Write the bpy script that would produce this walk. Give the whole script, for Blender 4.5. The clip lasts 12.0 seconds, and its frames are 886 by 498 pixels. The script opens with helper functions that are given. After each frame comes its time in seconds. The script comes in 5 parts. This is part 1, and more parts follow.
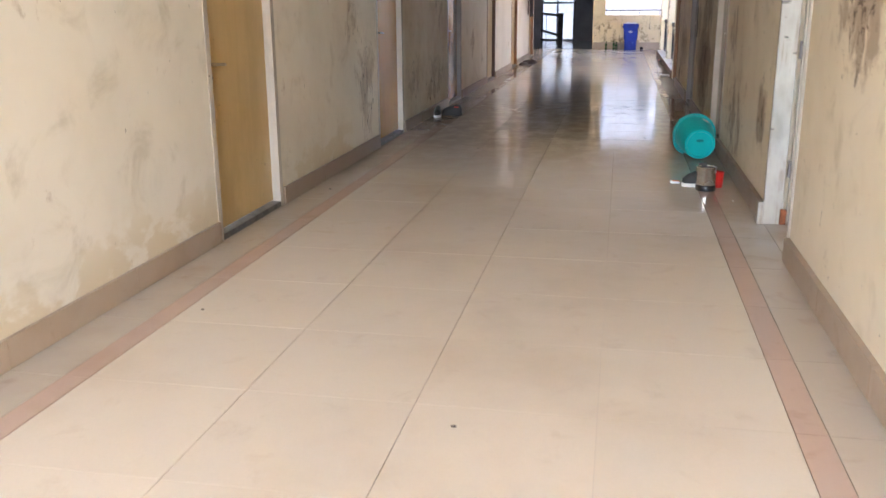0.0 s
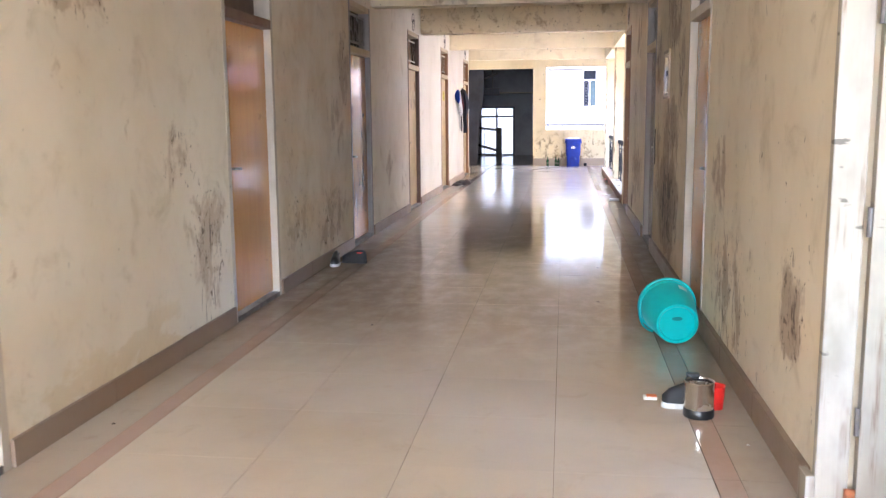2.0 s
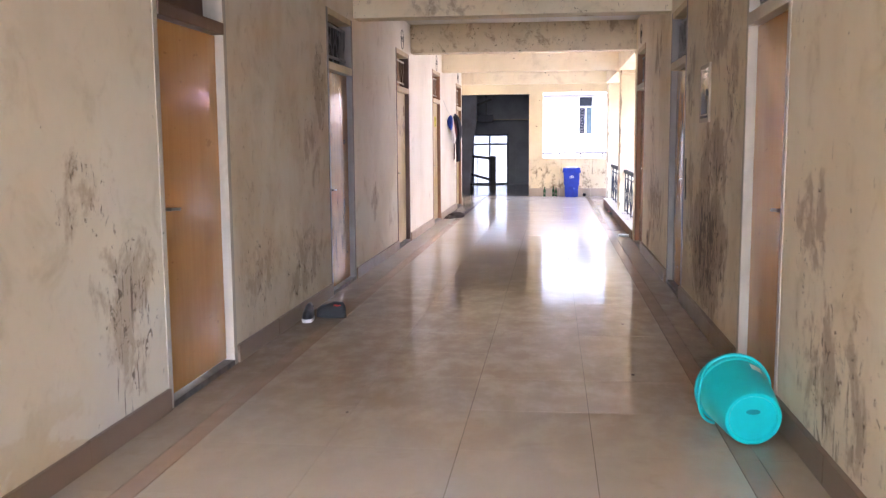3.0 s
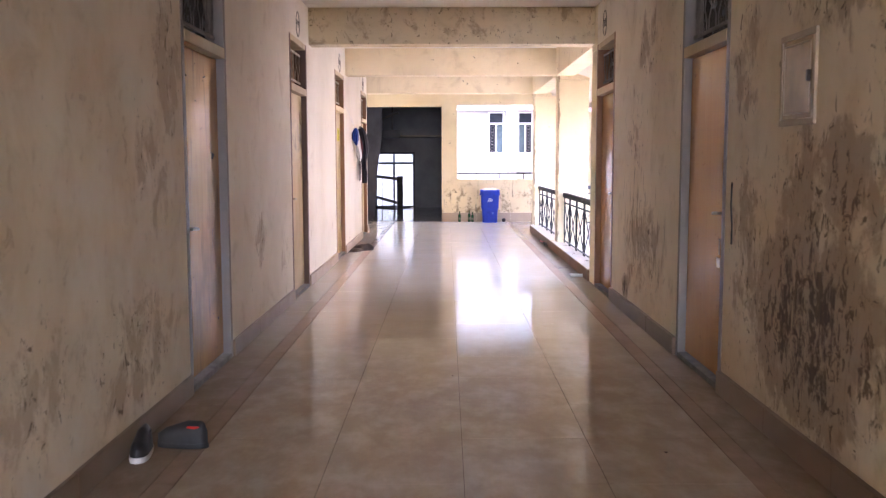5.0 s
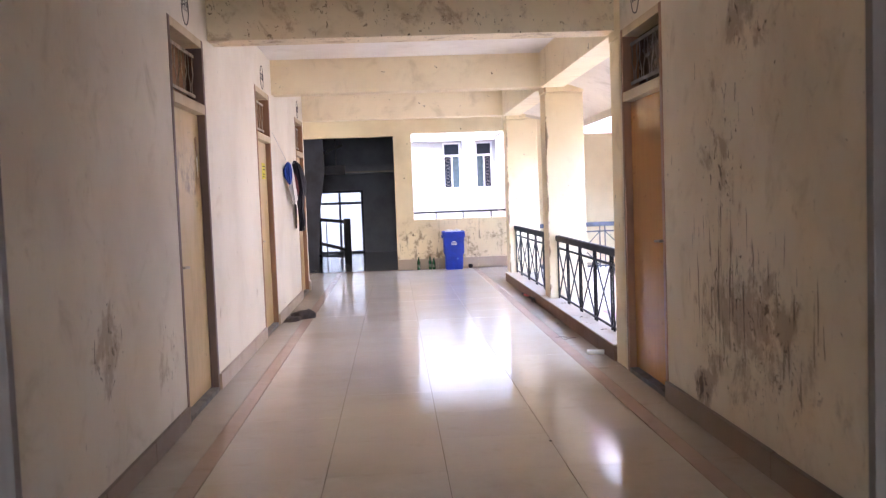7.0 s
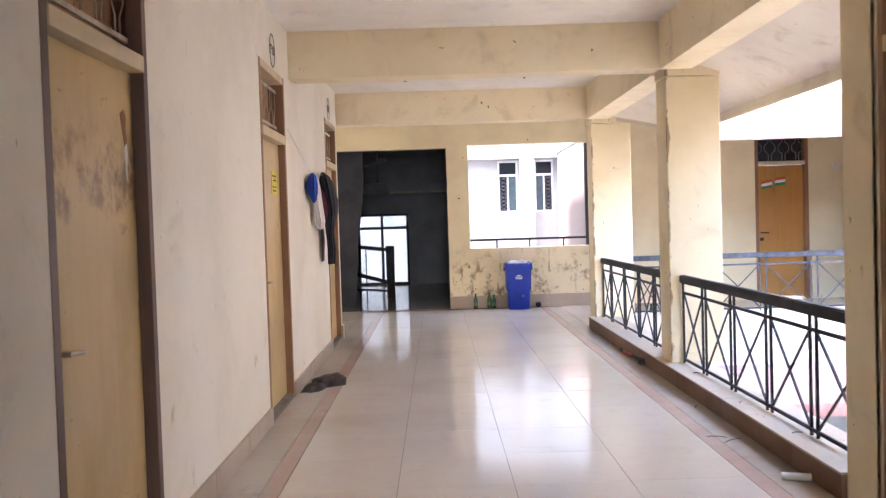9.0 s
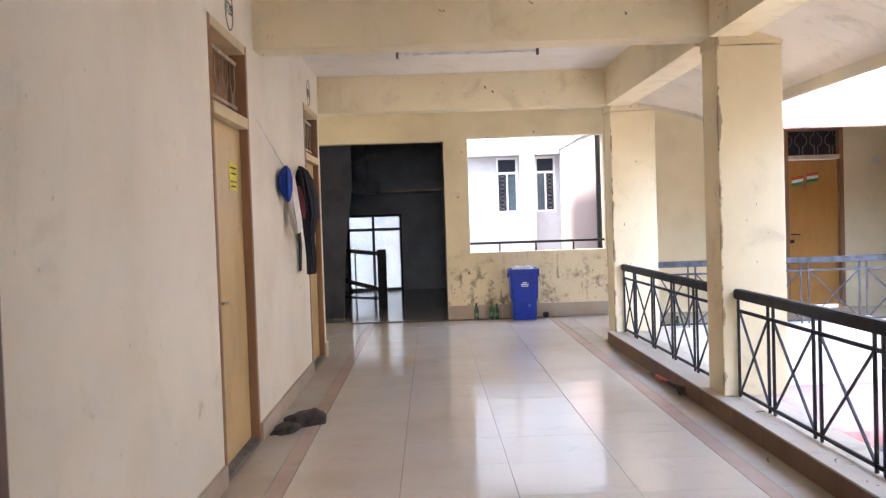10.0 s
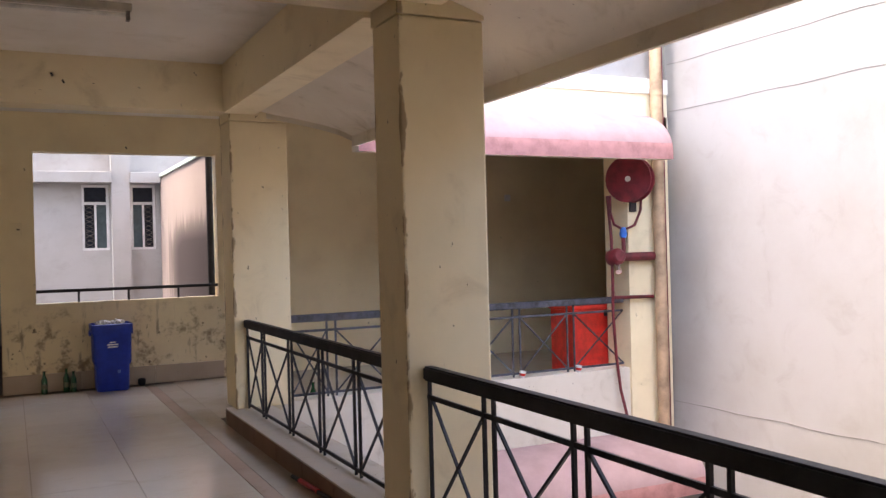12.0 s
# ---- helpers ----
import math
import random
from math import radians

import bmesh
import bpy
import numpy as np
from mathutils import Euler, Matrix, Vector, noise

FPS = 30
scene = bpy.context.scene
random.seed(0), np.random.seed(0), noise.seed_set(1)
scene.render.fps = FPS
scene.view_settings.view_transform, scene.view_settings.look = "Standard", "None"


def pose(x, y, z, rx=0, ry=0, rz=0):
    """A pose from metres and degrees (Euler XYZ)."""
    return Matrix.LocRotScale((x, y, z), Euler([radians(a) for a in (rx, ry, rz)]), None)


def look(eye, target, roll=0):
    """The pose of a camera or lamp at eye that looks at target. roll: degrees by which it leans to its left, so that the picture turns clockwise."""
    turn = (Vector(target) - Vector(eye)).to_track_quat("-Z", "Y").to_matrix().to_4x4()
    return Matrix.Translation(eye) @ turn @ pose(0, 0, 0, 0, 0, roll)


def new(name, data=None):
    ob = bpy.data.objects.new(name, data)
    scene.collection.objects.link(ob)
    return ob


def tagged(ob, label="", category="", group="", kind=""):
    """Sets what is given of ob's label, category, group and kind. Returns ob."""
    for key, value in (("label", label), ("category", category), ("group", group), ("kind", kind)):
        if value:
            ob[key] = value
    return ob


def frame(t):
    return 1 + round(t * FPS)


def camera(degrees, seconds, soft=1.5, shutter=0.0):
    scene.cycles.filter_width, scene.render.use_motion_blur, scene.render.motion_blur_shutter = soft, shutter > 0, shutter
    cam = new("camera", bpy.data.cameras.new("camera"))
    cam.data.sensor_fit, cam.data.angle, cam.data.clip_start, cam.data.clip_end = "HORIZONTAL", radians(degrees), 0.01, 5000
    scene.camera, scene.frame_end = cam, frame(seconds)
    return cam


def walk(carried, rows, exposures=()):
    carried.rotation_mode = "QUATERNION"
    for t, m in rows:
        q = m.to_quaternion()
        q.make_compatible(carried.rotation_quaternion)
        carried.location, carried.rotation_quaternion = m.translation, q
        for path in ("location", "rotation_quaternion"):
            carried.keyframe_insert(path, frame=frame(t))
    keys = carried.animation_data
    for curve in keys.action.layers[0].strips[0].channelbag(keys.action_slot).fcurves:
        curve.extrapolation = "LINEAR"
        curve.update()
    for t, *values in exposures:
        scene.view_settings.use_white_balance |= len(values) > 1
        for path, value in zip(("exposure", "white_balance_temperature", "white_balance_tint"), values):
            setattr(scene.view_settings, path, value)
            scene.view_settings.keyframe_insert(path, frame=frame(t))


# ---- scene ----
cam = camera(53.0, 12.0, 1.3, 0.25)
PATH = [
    (0, (2.228, 0.764, 1.327), (1.855, 2.655, 0.793), -0.4),
    (0.5, (2.211, 1.363, 1.344), (1.755, 3.252, 0.871), -0.8),
    (1, (2.204, 1.986, 1.361), (1.788, 3.897, 0.942), -1.5),
    (1.5, (2.267, 2.57, 1.372), (1.913, 4.507, 1.022), -1.1),
    (2, (2.231, 3.211, 1.424), (1.964, 5.17, 1.122), -0.5),
    (2.5, (2.134, 3.908, 1.416), (1.885, 5.874, 1.148), -0.4),
    (4.5, (1.619, 6.552, 1.396), (1.512, 8.539, 1.195), -0.3),
    (5, (1.516, 7.313, 1.376), (1.507, 9.303, 1.178), -0.1),
    (5.5, (1.467, 8.081, 1.365), (1.485, 10.074, 1.193), -1.0),
    (6, (1.412, 8.828, 1.396), (1.483, 10.82, 1.237), -1.3),
    (6.5, (1.389, 9.531, 1.398), (1.499, 11.524, 1.261), -2.0),
    (7, (1.371, 10.29, 1.408), (1.477, 12.284, 1.288), -2.1),
    (7.5, (1.353, 11.012, 1.42), (1.454, 13.007, 1.32), -1.9),
    (9.5, (1.191, 13.921, 1.397), (1.189, 15.92, 1.339), -1.8),
    (10, (1.177, 14.604, 1.42), (1.204, 16.603, 1.359), -1.9),
    (10.5, (1.146, 15.253, 1.435), (1.275, 17.249, 1.404), -1.5),
    (11, (1.201, 15.926, 1.444), (1.569, 17.892, 1.436), 0.1),
    (11.5, (1.274, 16.454, 1.462), (2.028, 18.306, 1.437), -0.8),
    (12, (1.503, 16.86, 1.451), (2.379, 18.658, 1.449), -1.5),
]

EXPOSURES = ((0.0, 5.65, 6050, 14), (0.5, 5.88, 5900, 12), (1.0, 6.15, 5850, 11), (1.5, 6.3, 5900, 13), (2.5, 6.45, 5900, 18), (4.5, 6.35, 6150, 25), (5.5, 6.12, 6150, 24), (6.5, 6.02, 6000, 21), (7.5, 5.82, 6050, 19), (9.5, 5.45, 6450, 13), (10.0, 5.32, 6450, 12), (10.5, 5.28, 6500, 12), (11.0, 5.1, 6700, 14), (11.5, 4.0, 7000, 17), (12.0, 3.65, 7500, 18))
SKY, SUN, BACKLIGHT = 0.15, 0.16, 6.8
walk(cam, [(t, look(eye, target, roll)) for t, eye, target, roll in PATH], EXPOSURES)

# ---- world, sun, large lights ----
scene.cycles.max_bounces, scene.cycles.diffuse_bounces, scene.cycles.glossy_bounces = 16, 12, 6
SUN_DIR = Vector((-0.40, 0.08, 0.90)).normalized()
world = bpy.data.worlds.new("sky")
scene.world = world
world.use_nodes = True
_sky = world.node_tree.nodes.new("ShaderNodeTexSky")
_sky.sky_type = "NISHITA"
_sky.sun_disc = False
_sky.sun_elevation = math.asin(SUN_DIR.z)
_sky.sun_rotation = math.atan2(SUN_DIR.x, SUN_DIR.y)
_sky.dust_density = 3.0
_bg = world.node_tree.nodes["Background"]
_bg.inputs[1].default_value = SKY
world.node_tree.links.new(_sky.outputs[0], _bg.inputs[0])
_sd = bpy.data.lights.new("sun", "SUN")
_sd.energy, _sd.angle, _sd.color = SUN, radians(1.5), (1.0, 0.95, 0.88)
_sun = new("sun", _sd)
_sun.matrix_world = look((0, 0, 30), Vector((0, 0, 30)) - SUN_DIR)


def daylight(name, eye, target, w, h, power, color=(0.96, 0.98, 1.0)):
    d = bpy.data.lights.new(name, "AREA")
    d.shape, d.size, d.size_y, d.energy, d.color = "RECTANGLE", w, h, power, color
    o = new(name, d)
    o.matrix_world = look(eye, target)
    return o


# the open near end of the corridor, behind the walker
daylight("daylight_near_end", (1.57, -3.9, 1.6), (1.57, 5, 1.2), 2.7, 2.2, BACKLIGHT)
# added fill light at the lobby's unseen west end, before a closed wall
daylight("lobby_fill_light", (-3.1, 25.85, 1.55), (2.0, 25.85, 1.45), 2.8, 2.4, BACKLIGHT * 0.2)
# added light in an unseen, made-up room window, to brighten the open white door
daylight("room_fill_light", (4.9, 4.16, 1.5), (4.3, 8.0, 1.0), 1.5, 1.3, BACKLIGHT * 0.05)


# ---- materials ----
class Mat:
    """A node material with a few shorthands."""

    def __init__(self, name, rough=0.7, metal=0.0, spec=0.5):
        self.m = bpy.data.materials.new(name)
        self.m.use_nodes = True
        self.nt = self.m.node_tree
        self.b = self.nt.nodes["Principled BSDF"]
        self.b.inputs["Roughness"].default_value = rough
        self.b.inputs["Metallic"].default_value = metal
        self.b.inputs["Specular IOR Level"].default_value = spec
        self._xyz = None

    def put(self, socket, v):
        if isinstance(v, bpy.types.NodeSocket):
            self.nt.links.new(v, socket)
        elif isinstance(v, (tuple, list)) and len(v) == 3 and socket.type == "RGBA":
            socket.default_value = (*v, 1)
        else:
            socket.default_value = v

    def node(self, kind, **ins):
        n = self.nt.nodes.new(kind)
        for k, v in ins.items():
            self.put(n.inputs[k.replace("_", " ")], v)
        return n

    def math(self, op, a, b=0.0, clamp=False):
        n = self.nt.nodes.new("ShaderNodeMath")
        n.operation, n.use_clamp = op, clamp
        self.put(n.inputs[0], a)
        self.put(n.inputs[1], b)
        return n.outputs[0]

    def coords(self):
        return self.node("ShaderNodeTexCoord").outputs["Object"]

    def xyz(self):
        if self._xyz is None:
            n = self.node("ShaderNodeSeparateXYZ", Vector=self.coords())
            self._xyz = (n.outputs[0], n.outputs[1], n.outputs[2])
        return self._xyz

    def scaled(self, sx, sy, sz, off=0.0):
        n = self.nt.nodes.new("ShaderNodeMapping")
        self.put(n.inputs["Vector"], self.coords())
        n.inputs["Scale"].default_value = (sx, sy, sz)
        n.inputs["Location"].default_value = (off, off * 1.7, off * 0.6)
        return n.outputs[0]

    def noise(self, vec, scale=1.0, detail=4.0, rough=0.55, dist=0.0):
        n = self.node("ShaderNodeTexNoise", Vector=vec, Scale=scale, Detail=detail, Roughness=rough, Distortion=dist)
        return n.outputs["Fac"]

    def step(self, v, lo, hi):
        n = self.nt.nodes.new("ShaderNodeMapRange")
        n.interpolation_type = "SMOOTHSTEP"
        self.put(n.inputs["Value"], v)
        n.inputs["From Min"].default_value = lo
        n.inputs["From Max"].default_value = hi
        return n.outputs["Result"]

    def mix(self, fac, a, b):
        n = self.nt.nodes.new("ShaderNodeMix")
        n.data_type = "RGBA"
        self.put(n.inputs[0], fac)
        self.put(n.inputs[6], a)
        self.put(n.inputs[7], b)
        return n.outputs[2]

    def rand(self):
        return self.node("ShaderNodeObjectInfo").outputs["Random"]

    def color(self, v):
        self.put(self.b.inputs["Base Color"], v)
        return self

    def rough(self, v):
        self.put(self.b.inputs["Roughness"], v)
        return self

    def bump(self, h, strength=0.2, dist=0.01):
        n = self.node("ShaderNodeBump", Height=h, Strength=strength, Distance=dist)
        self.nt.links.new(n.outputs[0], self.b.inputs["Normal"])
        return self

    def ellipse(self, cy, cz, ry, rz):
        """1 at a place (y, z) on a wall, falling to 0 at its rim."""
        _, y, z = self.xyz()
        a = self.math("POWER", self.math("MULTIPLY", self.math("SUBTRACT", y, cy), 1 / ry), 2)
        c = self.math("POWER", self.math("MULTIPLY", self.math("SUBTRACT", z, cz), 1 / rz), 2)
        return self.math("SUBTRACT", 1.0, self.math("ADD", a, c), clamp=True)


def wall_paint(name, base, dirt=0.5, spots=0.5, places=(), seed=0.0, grime=(0.24, 0.15, 0.09), drops=None, edges=(), long_runs=(), brown=(), clean_after=0.0, damp=()):
    """Distempered plaster with soft grime. places: (y, z, ry, rz, strength) of splashed stains, long_runs: the same for
    thin
    vertical runs, brown: (y0, y1, strength) of a stretch tinted brown, drops: flecks per metre along, across and up."""
    k = Mat(name, 0.62, spec=0.3)
    soft = k.noise(k.scaled(0.5, 0.5, 0.5, seed), 1.6, 5, 0.6)
    blot = k.noise(k.scaled(1, 1, 1, seed + 3), 3.2, 6, 0.62, 0.6)
    col = k.mix(k.step(soft, 0.35, 0.75), base, tuple(c * f for c, f in zip(base, (0.86, 0.84, 0.80))))
    wear = k.math("MULTIPLY", k.step(blot, 0.52, 0.78), dirt)
    if clean_after:
        clean = k.step(k.xyz()[1], clean_after, clean_after + 1.5)
        wear = k.math("MULTIPLY", wear, k.math("SUBTRACT", 1.0, k.math("MULTIPLY", clean, 0.75)))
    col = k.mix(wear, col, tuple(c * f for c, f in zip(base, (0.62, 0.58, 0.50))))
    if damp:
        # rising damp: tan tide marks above the skirting
        _, yy, zz = k.xyz()
        tide = k.noise(k.scaled(2.4, 2.4, 4.0, seed + 43), 1.0, 5, 0.6, 0.3)
        low = k.math("MULTIPLY", k.step(zz, 0.55, 0.10), k.math("MULTIPLY", k.step(yy, damp[0], damp[0] + 1.0), k.step(yy, damp[1], damp[1] - 1.0)))
        col = k.mix(k.math("MULTIPLY", k.step(k.math("ADD", tide, k.math("MULTIPLY", low, 0.16)), 0.56, 0.66), k.math("MULTIPLY", low, 0.6)), col, (0.58, 0.47, 0.29))
    browned = None
    for ya, yb, strength in brown:
        yy = k.xyz()[1]
        f = k.math("MULTIPLY", k.math("MULTIPLY", k.step(yy, ya - 0.7, ya + 0.7), k.step(yy, yb + 0.5, yb - 0.5)), strength)
        browned = f if browned is None else k.math("MAXIMUM", browned, f)
    if browned is not None:
        cloud = k.noise(k.scaled(1.5, 1.5, 1.1, seed + 19), 1.0, 5, 0.62)
        col = k.mix(k.math("MULTIPLY", k.math("ADD", k.math("MULTIPLY", k.step(cloud, 0.36, 0.66), 0.75), 0.25), browned), col, (0.53, 0.385, 0.22))
        dab = k.noise(k.scaled(13, 13, 10, seed + 13), 1.0, 5, 0.66, 0.5)
        col = k.mix(k.math("MULTIPLY", k.math("MULTIPLY", k.step(dab, 0.55, 0.70), k.step(cloud, 0.42, 0.60)), k.math("MULTIPLY", browned, 0.8)), col, (0.27, 0.175, 0.105))
    heavy = None
    for cy, cz, ry, rz, s in places:
        e = k.math("MULTIPLY", k.ellipse(cy, cz, ry, rz), s)
        heavy = e if heavy is None else k.math("MAXIMUM", heavy, e)
    speck = k.noise(k.scaled(26, 26, 13, seed + 5), 1.0, 2, 0.5)
    reach = k.step(k.noise(k.scaled(0.9, 0.9, 0.9, seed + 11), 1.0, 3, 0.5), 0.58, 0.78)
    if heavy is not None:
        reach = k.math("MAXIMUM", k.math("MULTIPLY", reach, 0.6), heavy, clamp=True)
        # broad smear, ragged at its rim, with darker soaked cores
        ragged = k.noise(k.scaled(4.5, 4.5, 3.4, seed + 2), 1.0, 6, 0.68, 0.3)
        body = k.math("SUBTRACT", k.math("ADD", ragged, k.math("MULTIPLY", heavy, 0.42)), 0.62)
        col = k.mix(k.math("MULTIPLY", k.step(body, 0.0, 0.14), 0.6), col, grime)
        fleck = k.noise(k.scaled(17, 17, 10.5, seed + 29), 1.0, 6, 0.7, 0.9)
        col = k.mix(k.math("MULTIPLY", k.step(k.math("ADD", fleck, k.math("MULTIPLY", k.math("MINIMUM", heavy, 1.0), 0.15)), 0.64, 0.70), k.math("MULTIPLY", k.step(heavy, 0.04, 0.30), 0.85)), col, tuple(c * 0.38 for c in grime))
        soak = k.noise(k.scaled(9, 9, 2.4, seed + 37), 1.0, 5, 0.6, 0.4)
        core = k.step(k.math("ADD", k.math("MULTIPLY", heavy, 0.5), soak), 0.92, 1.10)
        col = k.mix(k.math("MULTIPLY", k.math("MULTIPLY", core, k.step(fleck, 0.36, 0.56)), 0.85), col, (0.085, 0.058, 0.048))
    if drops:
        streak = k.noise(k.scaled(*drops, seed + 7), 1.0, 3, 0.6, 0.9)
        cluster = k.noise(k.scaled(2.2, 2.2, 1.6, seed + 17), 1.0, 4, 0.6)
        thin = k.math("SUBTRACT", 0.76 if clean_after else 0.71, k.math("MULTIPLY", k.math("MULTIPLY", reach, k.step(cluster, 0.36, 0.60)), 0.115))
        drip = k.step(k.math("SUBTRACT", streak, thin), 0.0, 0.022)
        col = k.mix(k.math("MULTIPLY", drip, 0.9), col, (0.095, 0.062, 0.042))
    pour = None
    for cy, cz, ry, rz, s in long_runs:
        e = k.math("MULTIPLY", k.ellipse(cy, cz, ry, rz), s)
        pour = e if pour is None else k.math("MAXIMUM", pour, e)
    if pour is not None:
        run = k.noise(k.scaled(34, 34, 2.6, seed + 23), 1.0, 4, 0.6, 0.35)
        lines = k.step(k.math("ADD", run, k.math("MULTIPLY", k.math("MINIMUM", pour, 1.0), 0.10)), 0.655, 0.69)
        col = k.mix(k.math("MULTIPLY", k.math("MULTIPLY", lines, k.step(pour, 0.08, 0.45)), 0.8), col, (0.12, 0.078, 0.052))
    dot = k.step(k.math("SUBTRACT", speck, k.math("SUBTRACT", 0.745, k.math("MULTIPLY", reach, 0.06))), 0.0, 0.02)
    col = k.mix(k.math("MULTIPLY", dot, spots), col, (0.13, 0.10, 0.07))
    if edges:
        # knocked and rusty arrises
        x, y, _ = k.xyz()
        near = k.step(k.math("ABSOLUTE", k.math("SUBTRACT", x, edges[0][0])), 0.045, 0.0)
        side = None
        for _, ya, yb in edges:
            for e in (ya, yb):
                f = k.step(k.math("ABSOLUTE", k.math("SUBTRACT", y, e)), 0.045, 0.0)
                side = f if side is None else k.math("MAXIMUM", side, f)
        chip = k.noise(k.scaled(9, 9, 3.5, seed + 31), 1.0, 5, 0.65)
        worn = k.step(k.math("ADD", chip, k.math("MULTIPLY", k.math("MULTIPLY", near, side), 0.23)), 0.68, 0.76)
        col = k.mix(k.math("MULTIPLY", worn, 0.75), col, (0.20, 0.12, 0.06))
    k.color(col)
    fine = k.noise(k.coords(), 38, 4, 0.6)
    k.bump(k.math("ADD", k.math("MULTIPLY", fine, 0.25), blot), 0.12, 0.012)
    return k.m


m_west = wall_paint("paint_west", (0.78, 0.725, 0.62), 0.6, 0.45, (
    (8.55, 0.62, 0.40, 0.50, 0.62), (8.2, 1.15, 0.35, 0.30, 0.40), (7.1, 2.0, 0.55, 0.22, 0.45), (10.5, 0.5, 0.6, 0.4, 0.45), (12.2, 1.9, 0.32, 0.5, 0.62),
    (11.6, 0.45, 0.8, 0.4, 0.55), (11.9, 1.35, 0.4, 0.5, 0.38), (14.5, 0.75, 0.35, 0.30, 0.5), (15.6, 0.5, 0.3, 0.3, 0.4)), 1.0, grime=(0.36, 0.265, 0.17), drops=(24, 24, 8.0),
    long_runs=((8.55, 0.45, 0.28, 0.45, 0.8),), brown=((9.4, 13.0, 0.55), (6.6, 9.4, 0.15), (13.2, 15.0, 0.2)), clean_after=16.5, damp=(-4.0, 8.8))
m_east = wall_paint("paint_east", (0.77, 0.69, 0.55), 0.75, 0.8, (
    (11.30, 0.62, 0.95, 0.62, 1.15), (11.1, 1.25, 0.8, 0.45, 0.72), (10.5, 1.7, 0.35, 0.5, 0.62), (11.0, 2.2, 0.9, 0.45, 0.55), (12.1, 0.9, 0.4, 0.7, 0.5), (12.2, 1.9, 0.3, 0.5, 0.45), (14.7, 0.65, 1.0, 0.55, 0.55),
    (15.35, 0.24, 0.22, 0.16, 1.0), (14.6, 2.3, 0.55, 0.35, 0.5), (15.0, 1.6, 0.6, 0.5, 0.38), (6.85, 0.63, 0.26, 0.30, 0.85), (8.2, 0.45, 0.75, 0.45, 0.55), (4.6, 1.3, 0.5, 0.4, 0.7), (8.6, 1.0, 0.35, 0.5, 0.42)), 21.0,
    drops=(30, 30, 8.0), long_runs=((15.0, 0.85, 0.75, 0.6, 1.0), (14.2, 0.75, 0.5, 0.5, 0.8), (11.3, 0.6, 0.7, 0.5, 0.55), (8.3, 0.35, 0.6, 0.35, 0.6)), brown=((10.0, 12.8, 0.6), (13.6, 15.4, 0.4), (7.0, 9.2, 0.15)))
m_beam = wall_paint("paint_beam", (0.82, 0.72, 0.51), 0.5, 0.25, (), 41.0, drops=(10, 10, 12))
m_beam_dirty = wall_paint("paint_beam_specked", (0.76, 0.66, 0.47), 0.6, 1.0, ((17.2, 2.85, 9, 0.9, 0.24),), 43.0, drops=(17, 40, 26))
m_column = wall_paint("paint_column", (0.80, 0.69, 0.46), 0.5, 0.8, (), 51.0, drops=None, edges=((3.185, 17.06, 17.41), (3.185, 20.73, 21.08), (3.185, 24.36, 24.71)))
m_ceiling = wall_paint("paint_ceiling", (0.82, 0.79, 0.74), 0.4, 0.15, (), 61.0, drops=None)
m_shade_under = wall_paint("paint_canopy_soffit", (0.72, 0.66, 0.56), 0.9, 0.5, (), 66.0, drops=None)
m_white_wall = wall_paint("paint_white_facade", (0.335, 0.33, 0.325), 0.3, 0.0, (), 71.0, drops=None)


m_kerb_white = wall_paint("paint_kerb_cream", (0.62, 0.575, 0.49), 0.7, 0.6, (), 88.0, drops=None)
m_neighbour = wall_paint("paint_neighbour", (0.41, 0.402, 0.395), 0.3, 0.1, (), 91.0, drops=None)


def far_paint():
    """The far wall: stained below the window by splashes."""
    k = Mat("paint_far", 0.62, spec=0.3)
    x, y, z = k.xyz()
    soft = k.noise(k.scaled(0.7, 0.7, 0.7, 8), 1.5, 5, 0.6)
    col = k.mix(k.step(soft, 0.35, 0.7), (0.79, 0.675, 0.44), (0.68, 0.565, 0.36))
    low = k.math("MULTIPLY", k.step(z, 1.1, 0.6), k.step(x, 4.2, 3.6))
    blot = k.noise(k.scaled(4.5, 1, 4.2, 4), 1.0, 6, 0.68)
    drip = k.noise(k.scaled(12, 1, 1.6, 9), 1.0, 4, 0.55)
    col = k.mix(k.math("MULTIPLY", k.math("MULTIPLY", k.step(blot, 0.50, 0.66), low), 0.85), col, (0.22, 0.14, 0.07))
    dots = k.noise(k.scaled(13, 1, 9, 14), 1.0, 4, 0.6)
    col = k.mix(k.math("MULTIPLY", k.step(k.math("ADD", dots, k.math("MULTIPLY", low, 0.07)), 0.72, 0.75), 0.85), col, (0.09, 0.055, 0.03))
    col = k.mix(k.math("MULTIPLY", k.math("MULTIPLY", k.step(drip, 0.60, 0.68), low), 0.7), col, (0.20, 0.15, 0.10))
    k.color(col)
    k.bump(blot, 0.1, 0.01)
    return k.m


m_far = far_paint()


def stain_wall():
    """Pinkish side wall beyond the window, sooty at its near lower end."""
    k = Mat("paint_pink_sooty", 0.75, spec=0.2)
    x, y, z = k.xyz()
    soft = k.noise(k.coords(), 0.9, 5, 0.6)
    col = k.mix(soft, (0.36, 0.30, 0.275), (0.29, 0.24, 0.215))
    reach = k.math("MULTIPLY", k.step(y, 37.2, 34.0), k.step(z, 2.5, 1.5))
    drip = k.noise(k.scaled(1, 6, 0.7, 3), 1.0, 5, 0.6)
    k.color(k.mix(k.math("MULTIPLY", k.step(k.math("ADD", drip, k.math("MULTIPLY", reach, 0.6)), 0.56, 0.86), k.math("ADD", reach, 0.12), clamp=True), col, (0.055, 0.045, 0.045)))
    return k.m


m_sooty = stain_wall()


